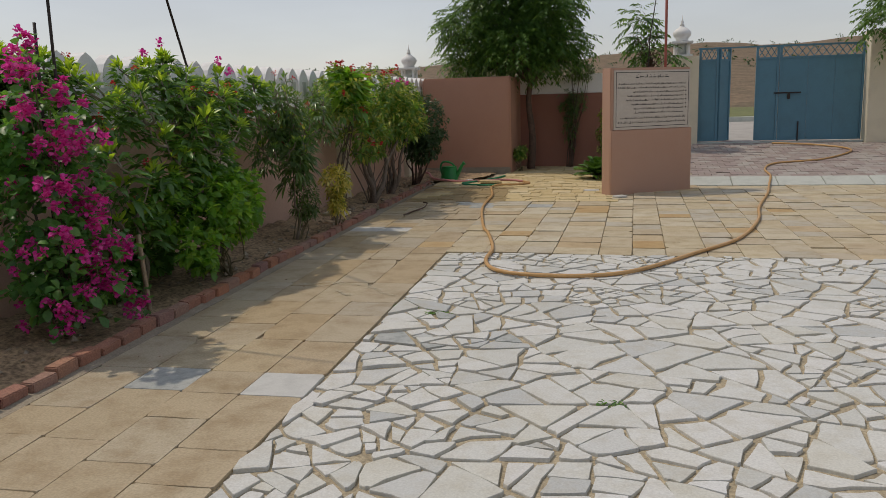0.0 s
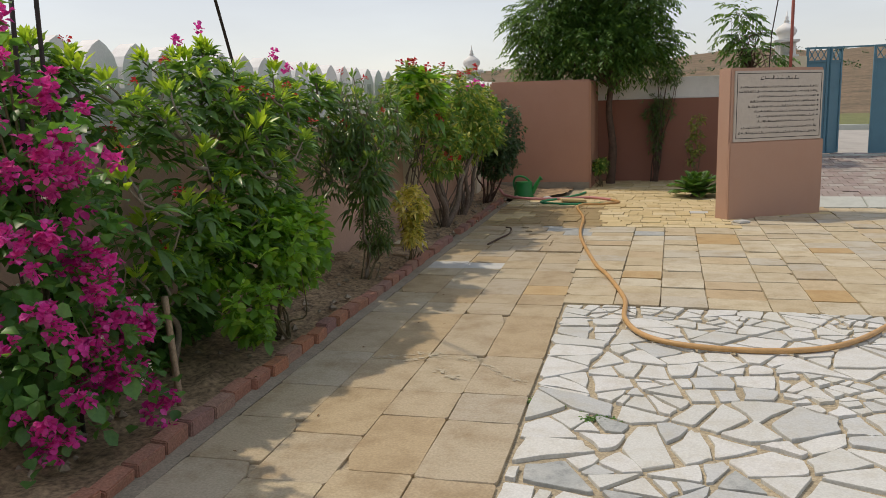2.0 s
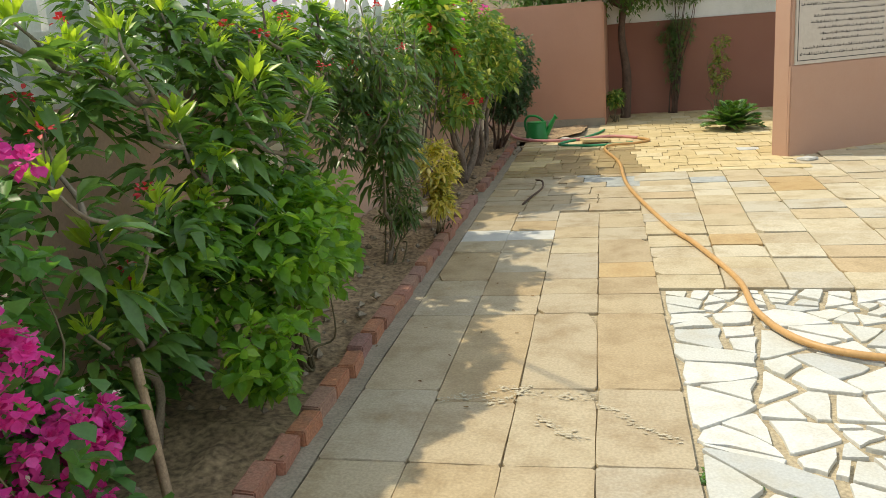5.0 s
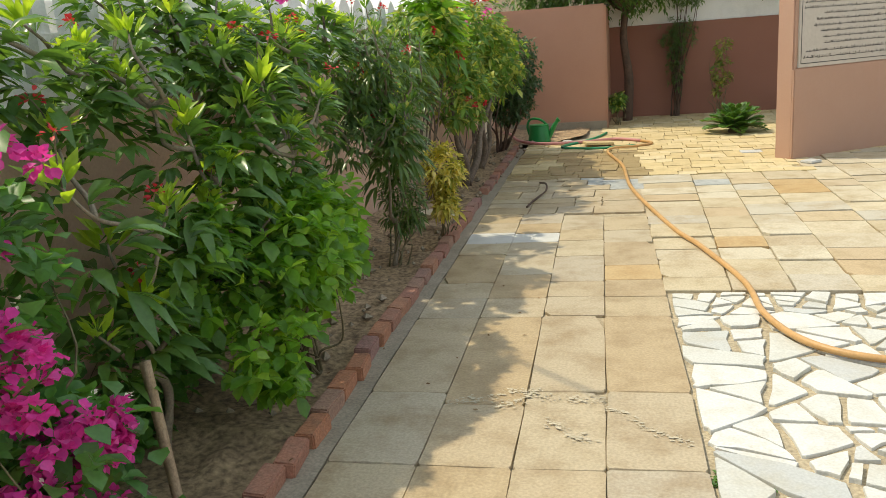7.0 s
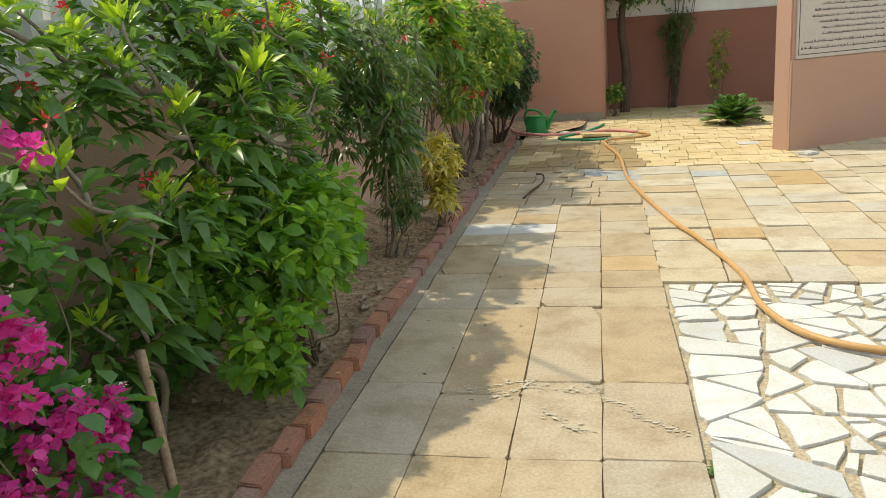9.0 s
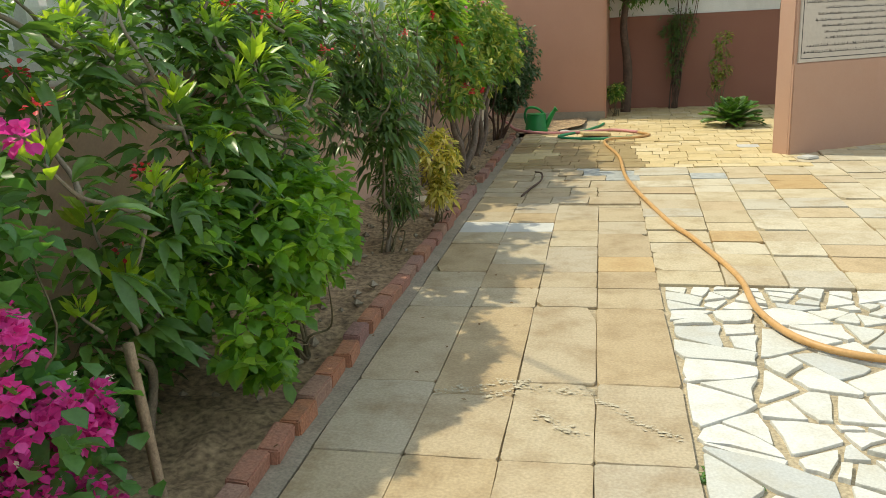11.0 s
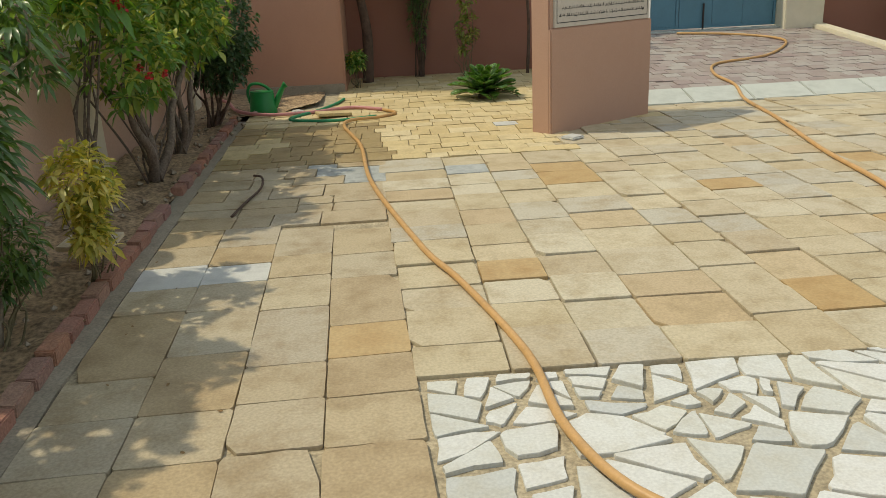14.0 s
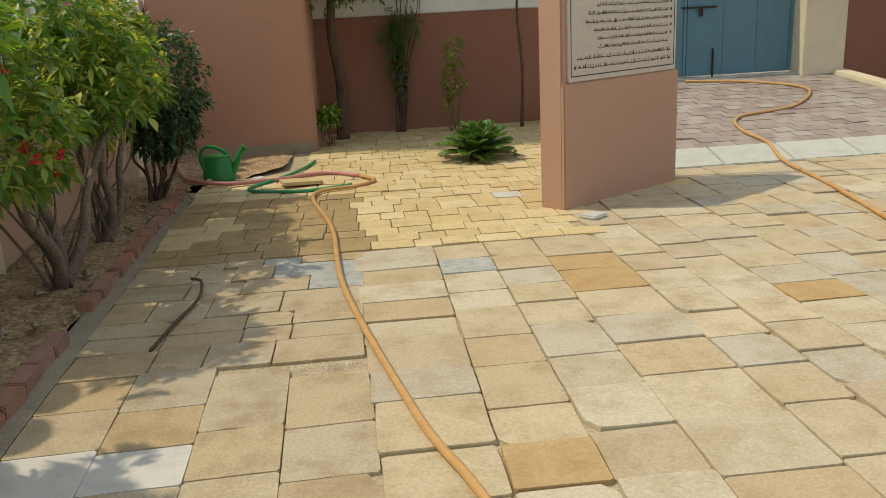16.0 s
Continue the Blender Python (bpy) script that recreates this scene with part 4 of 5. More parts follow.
# ---- plants ----
def bougainvillea():
    base = (-3.45, 4.75, 0.02)
    blobs = [(-3.45, 4.75, 0.95, 0.36, 0.55, 0.55), (-3.35, 4.75, 0.5, 0.38, 0.5, 0.40), (-3.5, 4.7, 1.45, 0.28, 0.42, 0.36)]
    e, tips, out = shrub("bougainvillea", base, blobs, 470, 5, 0.075, 0.058, L_BOUG, "tall bougainvillea with magenta bracts tied to rods", 16, 0.012, 0.25, 1.0, shell=0.4, waist=0.5)
    face = tips[:, 0] * 0.8 - tips[:, 1] * 0.5
    keep = np.argsort(-(face + rng.normal(0, 0.25, len(face)) + 0.12 * tips[:, 2]))[:230]
    # flowering sprays on the court side, low and high
    sprays = [(-3.10, 5.08, 0.20), (-3.15, 5.02, 0.55), (-3.20, 4.76, 0.38), (-3.20, 4.45, 0.22), (-3.20, 4.90, 0.92), (-3.15, 4.96, 0.60), (-3.20, 4.84, 0.84), (-3.25, 4.63, 1.08), (-3.30, 4.91, 1.24), (-3.35, 4.97, 1.44), (-3.40, 4.92, 1.62), (-3.42, 4.62, 1.78), (-3.55, 4.85, 1.90), (-3.22, 4.55, 0.72), (-3.18, 4.72, 0.58), (-3.16, 4.90, 0.40), (-3.28, 4.70, 1.38), (-3.36, 4.50, 1.55)]
    for c in sprays:
        c = (c[0] + 0.10, c[1] - 0.20, c[2] + 0.02) if c[2] > 0.7 else c
        away = unit(np.array((0.8, -0.4, 0.3)) + rng.normal(0, 0.5, (9, 3)))
        flowers(e, np.array(c) + rng.normal(0, 0.05, (9, 3)), away, 8, 22, 0.033, L_MAGENTA, "bract", "magenta bracts", 0.06)
        leaves("spray_leaves", np.array(c) + rng.normal(0, 0.07, (14, 3)), away[rng.integers(0, 9, 14)], 0.075, 0.06, L_BOUG, 0.3, 0.2, e, waist=0.5)
        tubes("flowering_shoot", [(spline([(-3.45, 4.78, max(0.1, c[2] * 0.45)), ((c[0] - 3.45) / 2, (c[1] + 4.78) / 2, c[2] * 0.9 + 0.1), c], 5), 0.006)], M_TWIG, e, 5)
    for c in rng.choice(keep, 9, replace=False):
        near = np.argsort(np.linalg.norm((tips - tips[c]) * np.array((1, 1, 0.7)), axis=1))[:9]
        flowers(e, tips[near], out[near], 4, 20, 0.032, L_MAGENTA, "bract", "magenta bracts", 0.09)
    flowers(e, tips[keep], out[keep], 20, 4, 0.016, L_CREAMY, "floret", "tiny white florets", 0.09)


bougainvillea()
HEADS = [(-3.35, 5.28, 1.27), (-3.35, 6.12, 1.04), (-3.30, 6.46, 1.41), (-3.20, 6.66, 1.27), (-3.20, 7.11, 1.39), (-3.30, 6.21, 1.17), (-3.40, 5.39, 0.74), (-3.55, 6.06, 1.73), (-3.50, 6.95, 1.76), (-3.40, 7.18, 1.69), (-3.40, 6.12, 1.38), (-3.35, 6.81, 1.58), (-3.65, 5.89, 1.69), (-3.55, 5.97, 1.56), (-3.75, 5.74, 1.78), (-3.70, 6.63, 1.82), (-3.65, 6.75, 1.71), (-3.60, 6.90, 1.88), (-3.50, 5.65, 1.00), (-3.45, 7.50, 1.66), (-3.75, 6.29, 1.76), (-3.50, 6.26, 1.32), (-3.78, 6.02, 1.64), (-3.25, 6.95, 1.12), (-3.22, 6.40, 0.92), (-3.32, 7.30, 1.40), (-3.62, 7.25, 1.80), (-3.30, 6.65, 1.50), (-3.45, 6.60, 1.66), (-3.72, 5.45, 1.86), (-3.30, 5.75, 1.10), (-3.55, 5.55, 1.42), (-3.40, 6.35, 0.80), (-3.38, 5.62, 0.78)]
e, heads, lean = headed_shrub("jatropha_shrub", (-3.56, 5.85, 0.02), HEADS, "leafy shrub with whorled lance leaves and red flowers", 0.165, 0.037, 23, 3, L_MID, L_TIP, 0.32, M_GREY_TWIG)
stalked_flowers(e, heads, lean, 13, 0.032, L_RED, "red flower cluster")
shrub("broadleaf_shrub", (-3.25, 6.75, 0.0), [(-3.16, 6.15, 0.42, 0.22, 0.36, 0.26), (-3.14, 6.55, 0.76, 0.24, 0.42, 0.32), (-3.25, 7.0, 0.66, 0.24, 0.34, 0.42), (-3.35, 6.1, 0.75, 0.2, 0.35, 0.3), (-3.45, 6.6, 1.0, 0.2, 0.4, 0.35)], 560, 6, 0.078, 0.050, L_BRIGHT, "bright green broad-leaved shrub in the bed", 14, 0.009, 0.25, 1.0, shell=0.4, waist=0.48)
tips, out = tips_in([(-3.75, 7.5, 1.70, 0.25, 0.45, 0.28), (-3.7, 8.05, 1.75, 0.25, 0.35, 0.25), (-3.85, 6.6, 1.97, 0.14, 0.6, 0.14)], 30, 0.4)
e, heads, lean = headed_shrub("tall_shrub", (-3.75, 7.5, 0.0), tips, "tall leafy shrub against the wall", 0.16, 0.036, 24, 3, L_MID, L_TIP, 0.30)
flowers(e, heads, lean, 4, 18, 0.032, L_MAGENTA, "flower_head", "pink flower cluster", 0.12, True)
tips, out = tips_in([(-3.85, 5.1, 1.90, 0.14, 0.65, 0.18)], 16, 0.4)
headed_shrub("tall_shrub", (-3.85, 5.2, 0.0), tips, "tall leafy shrub standing behind the bougainvillea", 0.15, 0.034, 30, 3, L_MID, L_TIP, 0.30)
tips, out = tips_in([(-3.5, 8.75, 1.55, 0.40, 0.58, 0.30), (-3.38, 8.55, 1.22, 0.34, 0.45, 0.24), (-3.5, 9.4, 1.55, 0.38, 0.5, 0.30)], 58, 0.5)
e, heads, lean = headed_shrub("willowy_shrub", (-3.42, 8.72, 0.0), tips, "willowy shrub with drooping narrow leaves and grey stems", 0.135, 0.024, 20, 3, L_WILLOW, L_VARIEG, 0.30, M_GREY_TWIG, r0=0.014, hang=0.75, girth=0.06)
stalked_flowers(e, heads, lean, 10, 0.032, L_RED, "red flower cluster")
shrub("small_shrub", (-3.40, 8.75, 0.0), [(-3.36, 8.85, 0.5, 0.20, 0.22, 0.30)], 110, 9, 0.07, 0.016, L_WILLOW, "small green shrub at the foot of a taller one", 7, 0.008, 0.4, 1.0)
shrub("croton", (-3.22, 9.5, 0.0), [(-3.17, 9.45, 0.62, 0.21, 0.24, 0.23), (-3.17, 9.38, 0.38, 0.15, 0.18, 0.15)], 150, 9, 0.075, 0.024, L_YELLOW, "small yellow variegated croton in the bed", 8, 0.007, 0.35, 1.0, shell=0.35)


def crooked(base, tips, r):
    runs = []
    for tip in tips:
        p = spline([base, (base[0] * 0.7 + tip[0] * 0.3 + 0.05, base[1] * 0.7 + tip[1] * 0.3, 0.3), (base[0] * 0.4 + tip[0] * 0.6, base[1] * 0.4 + tip[1] * 0.6 - 0.05, tip[2] * 0.62), tip], 6)
        runs.append((p, [r * (1 - 0.6 * k / (len(p) - 1)) for k in range(len(p))]))
    return runs


e, tips, out = shrub("variegated_shrub", (-3.55, 11.95, 0.0), [(-3.45, 11.5, 1.1, 0.42, 0.6, 0.42), (-3.5, 12.3, 1.72, 0.45, 0.6, 0.42), (-3.3, 12.7, 1.3, 0.40, 0.5, 0.45), (-3.65, 11.0, 1.70, 0.38, 0.5, 0.42)], 520, 9, 0.095, 0.036, L_VARIEG, "variegated shrub with yellow-edged leaves on crooked grey trunks", fresh=L_EDGE, stems=8, r0=0.012, droop=0.3, spread=1.0, bark=M_BARK, trunk=crooked((-3.55, 11.95, 0.0), [(-3.5, 11.4, 0.9), (-3.3, 12.6, 0.95), (-3.7, 12.2, 1.1)], 0.048))
flowers(e, tips, out, 9, 16, 0.035, L_RED, "flower_head", "red flower cluster", 0.05, True)
sel = np.argsort(-(tips[:, 0] - 0.3 * tips[:, 1]))[:120]
flowers(e, tips[sel], out[sel], 8, 16, 0.026, L_RED, "flower_head", "red flower cluster", 0.06)
shrub("plumeria", (-3.75, 11.1, 0.0), [(-3.60, 11.15, 1.75, 0.25, 0.35, 0.25)], 24, 11, 0.27, 0.075, L_BRIGHT, "broad-leaved plumeria among the shrubs", 7, 0.016, 0.25, 0.9, M_BARK)
e, tips, out = shrub("variegated_shrub", (-3.6, 13.1, 0.0), [(-3.55, 13.0, 1.35, 0.40, 0.55, 0.50), (-3.45, 13.5, 1.6, 0.36, 0.5, 0.36), (-3.4, 13.8, 1.2, 0.3, 0.3, 0.3)], 480, 9, 0.095, 0.034, L_VARIEG, "variegated shrub on several crooked grey trunks", fresh=L_EDGE, stems=7, r0=0.012, droop=0.3, spread=1.0, bark=M_BARK, trunk=crooked((-3.6, 13.1, 0.0), [(-3.45, 13.0, 0.95), (-3.4, 13.6, 1.0), (-3.75, 13.2, 1.1)], 0.042))
flowers(e, tips, out, 7, 18, 0.045, L_MAGENTA, "flower_head", "pink flower cluster", 0.06, True)
shrub("dark_ficus", (-3.55, 14.6, 0.0), [(-3.42, 14.6, 1.15, 0.46, 0.5, 0.56), (-3.42, 14.6, 0.75, 0.38, 0.4, 0.36)], 900, 7, 0.06, 0.032, L_DARK, "dense dark clipped ficus with several stems", 9, 0.02, 0.3, 1.0, M_DARK_BARK, shell=0.72, waist=0.35)


def big_tree(name, base, height, crown, label, r0, sprays, bend=0.1, leaf=1.0):
    """A trunk with limbs and a crown of hanging compound leaves."""
    e = tagged(empty(name, base), label, "tree")
    x, y, z = base
    tr = spline([(x, y, z - 0.05), (x + bend, y, z + height * 0.35), (x - bend, y, z + height * 0.7), (x + bend, y, z + height)], 6)
    tubes("trunk", [(tr, [r0 * (1 - 0.5 * k / (len(tr) - 1)) for k in range(len(tr))])], M_DARK_BARK, e, 10)
    tips, out = tips_in(crown, sprays, 0.35)
    for run in stems_to((x + bend, y, z + height * 0.9), tips, 26, r0 * 0.45, 0.5, 0.12):
        tubes("limb", [run], M_DARK_BARK, e, 6)
    k = 11
    t = (np.arange(k) + 1.0) / k
    spray = unit(out * np.array([1, 1, 0.4]) + rng.normal(0, 0.35, out.shape) + np.array([0, 0, 0.1]))
    ln = rng.uniform(0.28, 0.45, len(tips))
    c = tips[:, None] + spray[:, None] * (t[None, :, None] * ln[:, None, None])
    c[..., 2] -= 0.5 * (t[None] ** 2) * ln[:, None]
    sd = unit(np.cross(spray, np.array([0, 0, 1.0])))
    sign_ = np.where(np.arange(k) % 2, 1.0, -1.0)
    w = sd[:, None] * sign_[None, :, None] + spray[:, None] * 0.7 + np.array([0, 0, -0.4])
    o = np.repeat(c.reshape(-1, 3), 1, axis=0)
    L = rng.uniform(0.08, 0.13, len(o)) * leaf
    leaves("crown", o, w.reshape(-1, 3), L, L * 0.36, L_NEEM, 0.3, 0.2, e, waist=0.3)
    return e


big_tree("neem_tree", (-1.85, 18.2, 0.0), 2.1, [(-2.3, 18.3, 4.0, 0.9, 0.9, 0.8), (-1.5, 18.2, 3.5, 0.65, 0.8, 0.6), (-3.0, 18.3, 3.2, 0.8, 0.8, 0.5), (-2.0, 18.1, 2.7, 0.9, 0.9, 0.55), (-1.25, 18.2, 2.75, 0.55, 0.6, 0.45), (-3.3, 18.4, 2.45, 0.5, 0.5, 0.3)], "dark green neem tree in front of the back wall", 0.095, 3200, 0.04)
big_tree("neem_tree", (7.0, 18.0, 0.0), 2.2, [(5.9, 17.7, 3.3, 1.0, 0.8, 0.6), (5.2, 17.6, 2.9, 0.5, 0.5, 0.35)], "neem tree overhanging the gate pillar", 0.06, 420)
big_tree("moringa_sapling", (0.72, 18.3, 0.0), 2.3, [(0.45, 18.3, 3.15, 0.2, 0.2, 0.22), (0.62, 18.3, 2.75, 0.25, 0.2, 0.2), (0.85, 18.2, 2.42, 0.35, 0.25, 0.15)], "slender young tree with feathery leaves behind the sign", 0.028, 70, 0.03, 1.35)
shrub("slim_shrub", (-0.98, 18.55, 0.0), [(-0.98, 18.55, 0.9, 0.20, 0.18, 0.50), (-0.95, 18.55, 1.45, 0.36, 0.2, 0.35), (-0.8, 18.55, 2.15, 0.4, 0.2, 0.3)], 420, 8, 0.065, 0.018, L_WILLOW, "slim upright shrub growing against the back wall", 14, 0.016, 0.4, 1.0, M_DARK_BARK, shell=0.3)
shrub("yellowish_shrub", (-0.25, 18.3, 0.0), [(-0.25, 18.3, 0.75, 0.18, 0.15, 0.30), (-0.2, 18.3, 1.15, 0.16, 0.15, 0.2), (-0.3, 18.3, 0.5, 0.15, 0.15, 0.15)], 55, 7, 0.085, 0.035, L_EDGE, "thin yellowish shrub by the back wall", 7, 0.01, 0.3, 1.0)
shrub("low_croton", (-2.0, 17.6, 0.0), [(-2.02, 17.6, 0.42, 0.2, 0.18, 0.18)], 80, 7, 0.08, 0.03, L_VARIEG, "low thin shrub at the corner of the block", 7, 0.008, 0.3, 1.0)
shrub("corner_plumeria", (7.4, 18.3, 0.0), [(7.3, 18.2, 0.95, 0.4, 0.3, 0.25)], 16, 10, 0.26, 0.07, L_MID, "broad-leaved plumeria beside the gate wall", 6, 0.02, 0.3, 0.9, M_BARK)
shrub("groundcover", (-3.75, 5.6, 0.0), [(-3.75, 5.7, 0.25, 0.25, 0.7, 0.25), (-3.8, 6.4, 0.4, 0.2, 0.5, 0.35)], 170, 5, 0.09, 0.06, L_BOUG, "low leafy plants at the wall's foot", 8, 0.006, 0.2, 1.0)


def cycad(at):
    e = tagged(empty("cycad", at), "small sago cycad with stiff arching fronds", "cycad")
    lathe("trunk", [(0.09, -0.02), (0.11, 0.05), (0.09, 0.14), (0.04, 0.18)], at, M_DARK_BARK, e, 12)
    O, W, L, runs = [], [], [], []
    for k in range(34):
        a, el = k * 2.4, 0.22 + 1.15 * (k / 34)
        d = Vector((math.cos(a) * math.cos(el), math.sin(a) * math.cos(el), math.sin(el)))
        ln = rng.uniform(0.46, 0.60)
        pts = [Vector(at) + Vector((0, 0, 0.14)) + d * ln * t + Vector((0, 0, -0.30 * ln * t * t)) for t in (0, 0.25, 0.5, 0.75, 1.0)]
        runs.append((pts, 0.005))
        sd = d.cross(Vector((0, 0, 1))).normalized()
        for i in range(26):
            t = 0.12 + 0.88 * i / 25
            c = Vector(at) + Vector((0, 0, 0.14)) + d * ln * t + Vector((0, 0, -0.30 * ln * t * t))
            for sg in (1, -1):
                O.append(c)
                W.append(sd * sg + d * 0.7 + Vector((0, 0, 0.15)))
                L.append(0.15 * math.sin(0.25 + 2.6 * t) + 0.02)
    L = np.array(L)
    leaves("fronds", np.array([tuple(v) for v in O]), np.array([tuple(v) for v in W]), L, 0.021, L_CYCAD, 0.1, 0.2, e)
    for run in runs:
        tubes("frond_rib", [run], M_TWIG, e, 4)


def scrub():
    O, W = [], []
    for k in range(420):
        y = rng.uniform(150, 330)
        x = rng.uniform(-0.75, 0.75) * y
        c = np.array((x, y, land_height(x, y)))
        for i in range(14):
            O.append(c + rng.normal(0, 0.5, 3) * np.array((1, 1, 0.4)) + np.array((0, 0, 0.4)))
            W.append(rng.normal(size=3) + np.array((0, 0, 0.5)))
    tagged(leaves("far_scrub", np.array(O), np.array(W), rng.uniform(0.4, 0.9, len(O)), 0.3, L_DARK, 0.2, 0.2), "dark thorn scrub dotted over the far hill", "scrub", kind="stuff")


scrub()
cycad((-0.27, 15.86, -0.10))


# dead leaves and petals fallen by the bed
n_ = 70
fo = np.stack([rng.uniform(-3.95, -2.2, n_), rng.uniform(3.5, 14, n_), np.full(n_, 0.006)], 1)
fo[:, 2] = np.where(fo[:, 0] < -2.9, 0.075, 0.006)
ofa = rng.random(n_) * 6.3
tagged(leaves("fallen_leaves", fo, np.stack([np.cos(ofa), np.sin(ofa), 0 * ofa], 1), 0.028, 0.011, material("dry_leaf", [(0.16, 0.09, 0.04), (0.28, 0.18, 0.08)], 0.9, 30, 0.3, 0.2, 0, pick="island"), 0.0, 0.1), "dry fallen leaves along the bed", "leaves", kind="stuff")
for wx, wy in ((-1.02, 5.75), (0.35, 4.05), (-1.35, 5.9)):
    a_ = rng.random(60) * 6.3
    wo = np.stack([wx + rng.normal(0, 0.05, 60), wy + rng.normal(0, 0.03, 60), np.full(60, -0.012)], 1)
    tagged(leaves("weed_tuft", wo, np.stack([np.cos(a_), np.sin(a_), 0.5 + 0 * a_], 1), 0.05, 0.012, L_MID, 0.4, 0.2), "small green weeds in the paving joints", "weed")


# ---- bricks, slabs and shards ----
def laid(meshes, name, x0, x1, y0, y1, parent, joint=0.008, tilt=0.004, lift=0.003):
    o = new(name, meshes[rng.integers(len(meshes))])
    o.location = ((x0 + x1) / 2, (y0 + y1) / 2, rng.normal(0, lift))
    flip = math.pi if rng.random() < 0.5 else 0.0
    o.rotation_euler = (rng.normal(0, tilt), rng.normal(0, tilt), flip + rng.normal(0, 0.006))
    o.scale = (x1 - x0 - joint, y1 - y0 - joint, 1)
    o.parent = parent
    return o


def paths():
    par = tagged(empty("path_paving"), "wet-stained sandstone slabs laid beside the bed", "paving", kind="structure")
    ms = [slab_mesh("slab", M_PATH, k, k == 4) for k in range(5)]
    mw = [slab_mesh("slab", M_MARBLE, 20)]
    mb = [slab_mesh("slab", M_BLUE, 21)]
    cols = [-2.965, -2.59, -2.215, -1.86, -1.487]
    lines = [[5.92, 6.58, 7.62, 7.99, 8.33, 9.05, 9.39, 9.75, 10.12, 10.45], [5.93, 6.48, 7.64, 8.0, 8.52, 9.04, 9.43, 9.73, 10.08, 10.5], [5.94, 6.64, 7.68, 8.04, 8.36, 9.0, 9.46, 9.83, 10.39], [5.97, 6.65, 7.68, 8.04, 8.39, 8.74, 9.39, 9.79, 10.3]]
    mo = [slab_mesh("slab", M_OCHRE, 22)]
    for c in range(4):
        near = [5.93]
        while near[0] > -4:
            near.insert(0, near[0] - float(rng.choice([0.36, 0.52, 0.66])))
        if c in (1, 3):
            near = [y for y in near if not 3.5 < y < 4.7] + [3.9, 4.27]
            near.sort()
        rows = near[:-1] + lines[c]
        for a, b in zip(rows, rows[1:]):
            mesh = ms
            if (c < 2 and 9.35 < a < 9.45) or (c == 3 and abs(a - 3.9) < 0.01):
                mesh = mw
            elif (c == 1 and abs(a - 3.9) < 0.01) :
                mesh = mb
            elif c == 3 and abs(a - 8.39) < 0.01:
                mesh = mo
            lean = -0.042 * ((a + b) / 2 - 8.0)
            o = laid(mesh, "slab", cols[c] + lean, cols[c + 1] + lean, a, b, par, 0.004, 0.0015, 0.0012)
            o.rotation_euler.z += 0.042
    # smaller mixed stones between the long slabs and the tiles
    y = 10.47
    while y < 12.3:
        d = float(rng.choice([0.22, 0.30, 0.36]))
        x = edging_x(y) + 0.08
        while x < -1.75:
            w = float(rng.choice([0.26, 0.34, 0.42]))
            w = w if -1.6 - (x + w) > 0.2 else -1.6 - x
            blue = y + d > 11.55 and -2.5 < x and rng.random() < 0.6
            laid(mb if blue else ms, "slab", x, x + w, y, min(y + d, 12.34), par, 0.008, 0.008, 0.004)
            x += w
        y += d


def court():
    par = tagged(empty("court_paving"), "uneven cream and ochre sandstone slabs over the courtyard", "paving", kind="structure")
    ms = [slab_mesh("slab", M_SLAB, 40 + k, k == 4) for k in range(5)]
    mb = [slab_mesh("slab", M_BLUE, 47)]
    far_v, far_f = [], []
    mo = [slab_mesh("slab", M_OCHRE, 48)]
    ochre = ((-0.94, 9.32), (-0.12, 11.35), (-0.12, 11.68), (0.95, 10.7), (0.53, 8.62), (1.7, 9.6), (2.3, 11.4))
    x, count = -1.5, 0
    while x < 8.8:
        w = float(rng.choice([0.33, 0.36, 0.40, 0.46]))
        y = 8.15 - 0.03 * max(0.0, x + 1.5)
        first = True
        end = 12.34 if x + w < 0.15 else 14.5
        while y < end - 0.05:
            d = float(rng.choice([0.31, 0.35, 0.37, 0.42]))
            if first:
                d, first = float(rng.choice([0.28, 0.34, 0.42])), False
            if end - (y + d) < 0.16:
                d = end - y
            x0 = min(x, -1.495 - 0.042 * (y + d / 2 - 8.0)) if x < -1.45 else x
            if x < 4.2 and count < 300:
                mesh = ms
                if x < -0.85 < x + w and y < 11.7 < y + d:
                    mesh = mb
                elif any(x < ox < x + w and y < oy < y + d for ox, oy in ochre):
                    mesh = mo
                laid(mesh, "slab", x0, x + w, y, y + d, par, 0.009, 0.007, 0.0045)
                count += 1
            else:
                o = len(far_v)
                dz = rng.normal(0, 0.003)
                for zz, t in ((-0.03, 0.0), (0.0, 0.003)):
                    for px, py in ((x + 0.006 + t, y + 0.006 + t), (x + w - 0.006 - t, y + 0.006 + t), (x + w - 0.006 - t, y + d - 0.006 - t), (x + 0.006 + t, y + d - 0.006 - t)):
                        far_v.append((px, py, zz + dz))
                far_f += [(o + 4, o + 5, o + 6, o + 7)] + [(o + i, o + (i + 1) % 4, o + 4 + (i + 1) % 4, o + 4 + i) for i in range(4)]
            y += d
        x += w
    under(tagged(mesh_object("far_slabs", far_v, far_f, M_SLAB_ISLE), kind="stuff"), par)


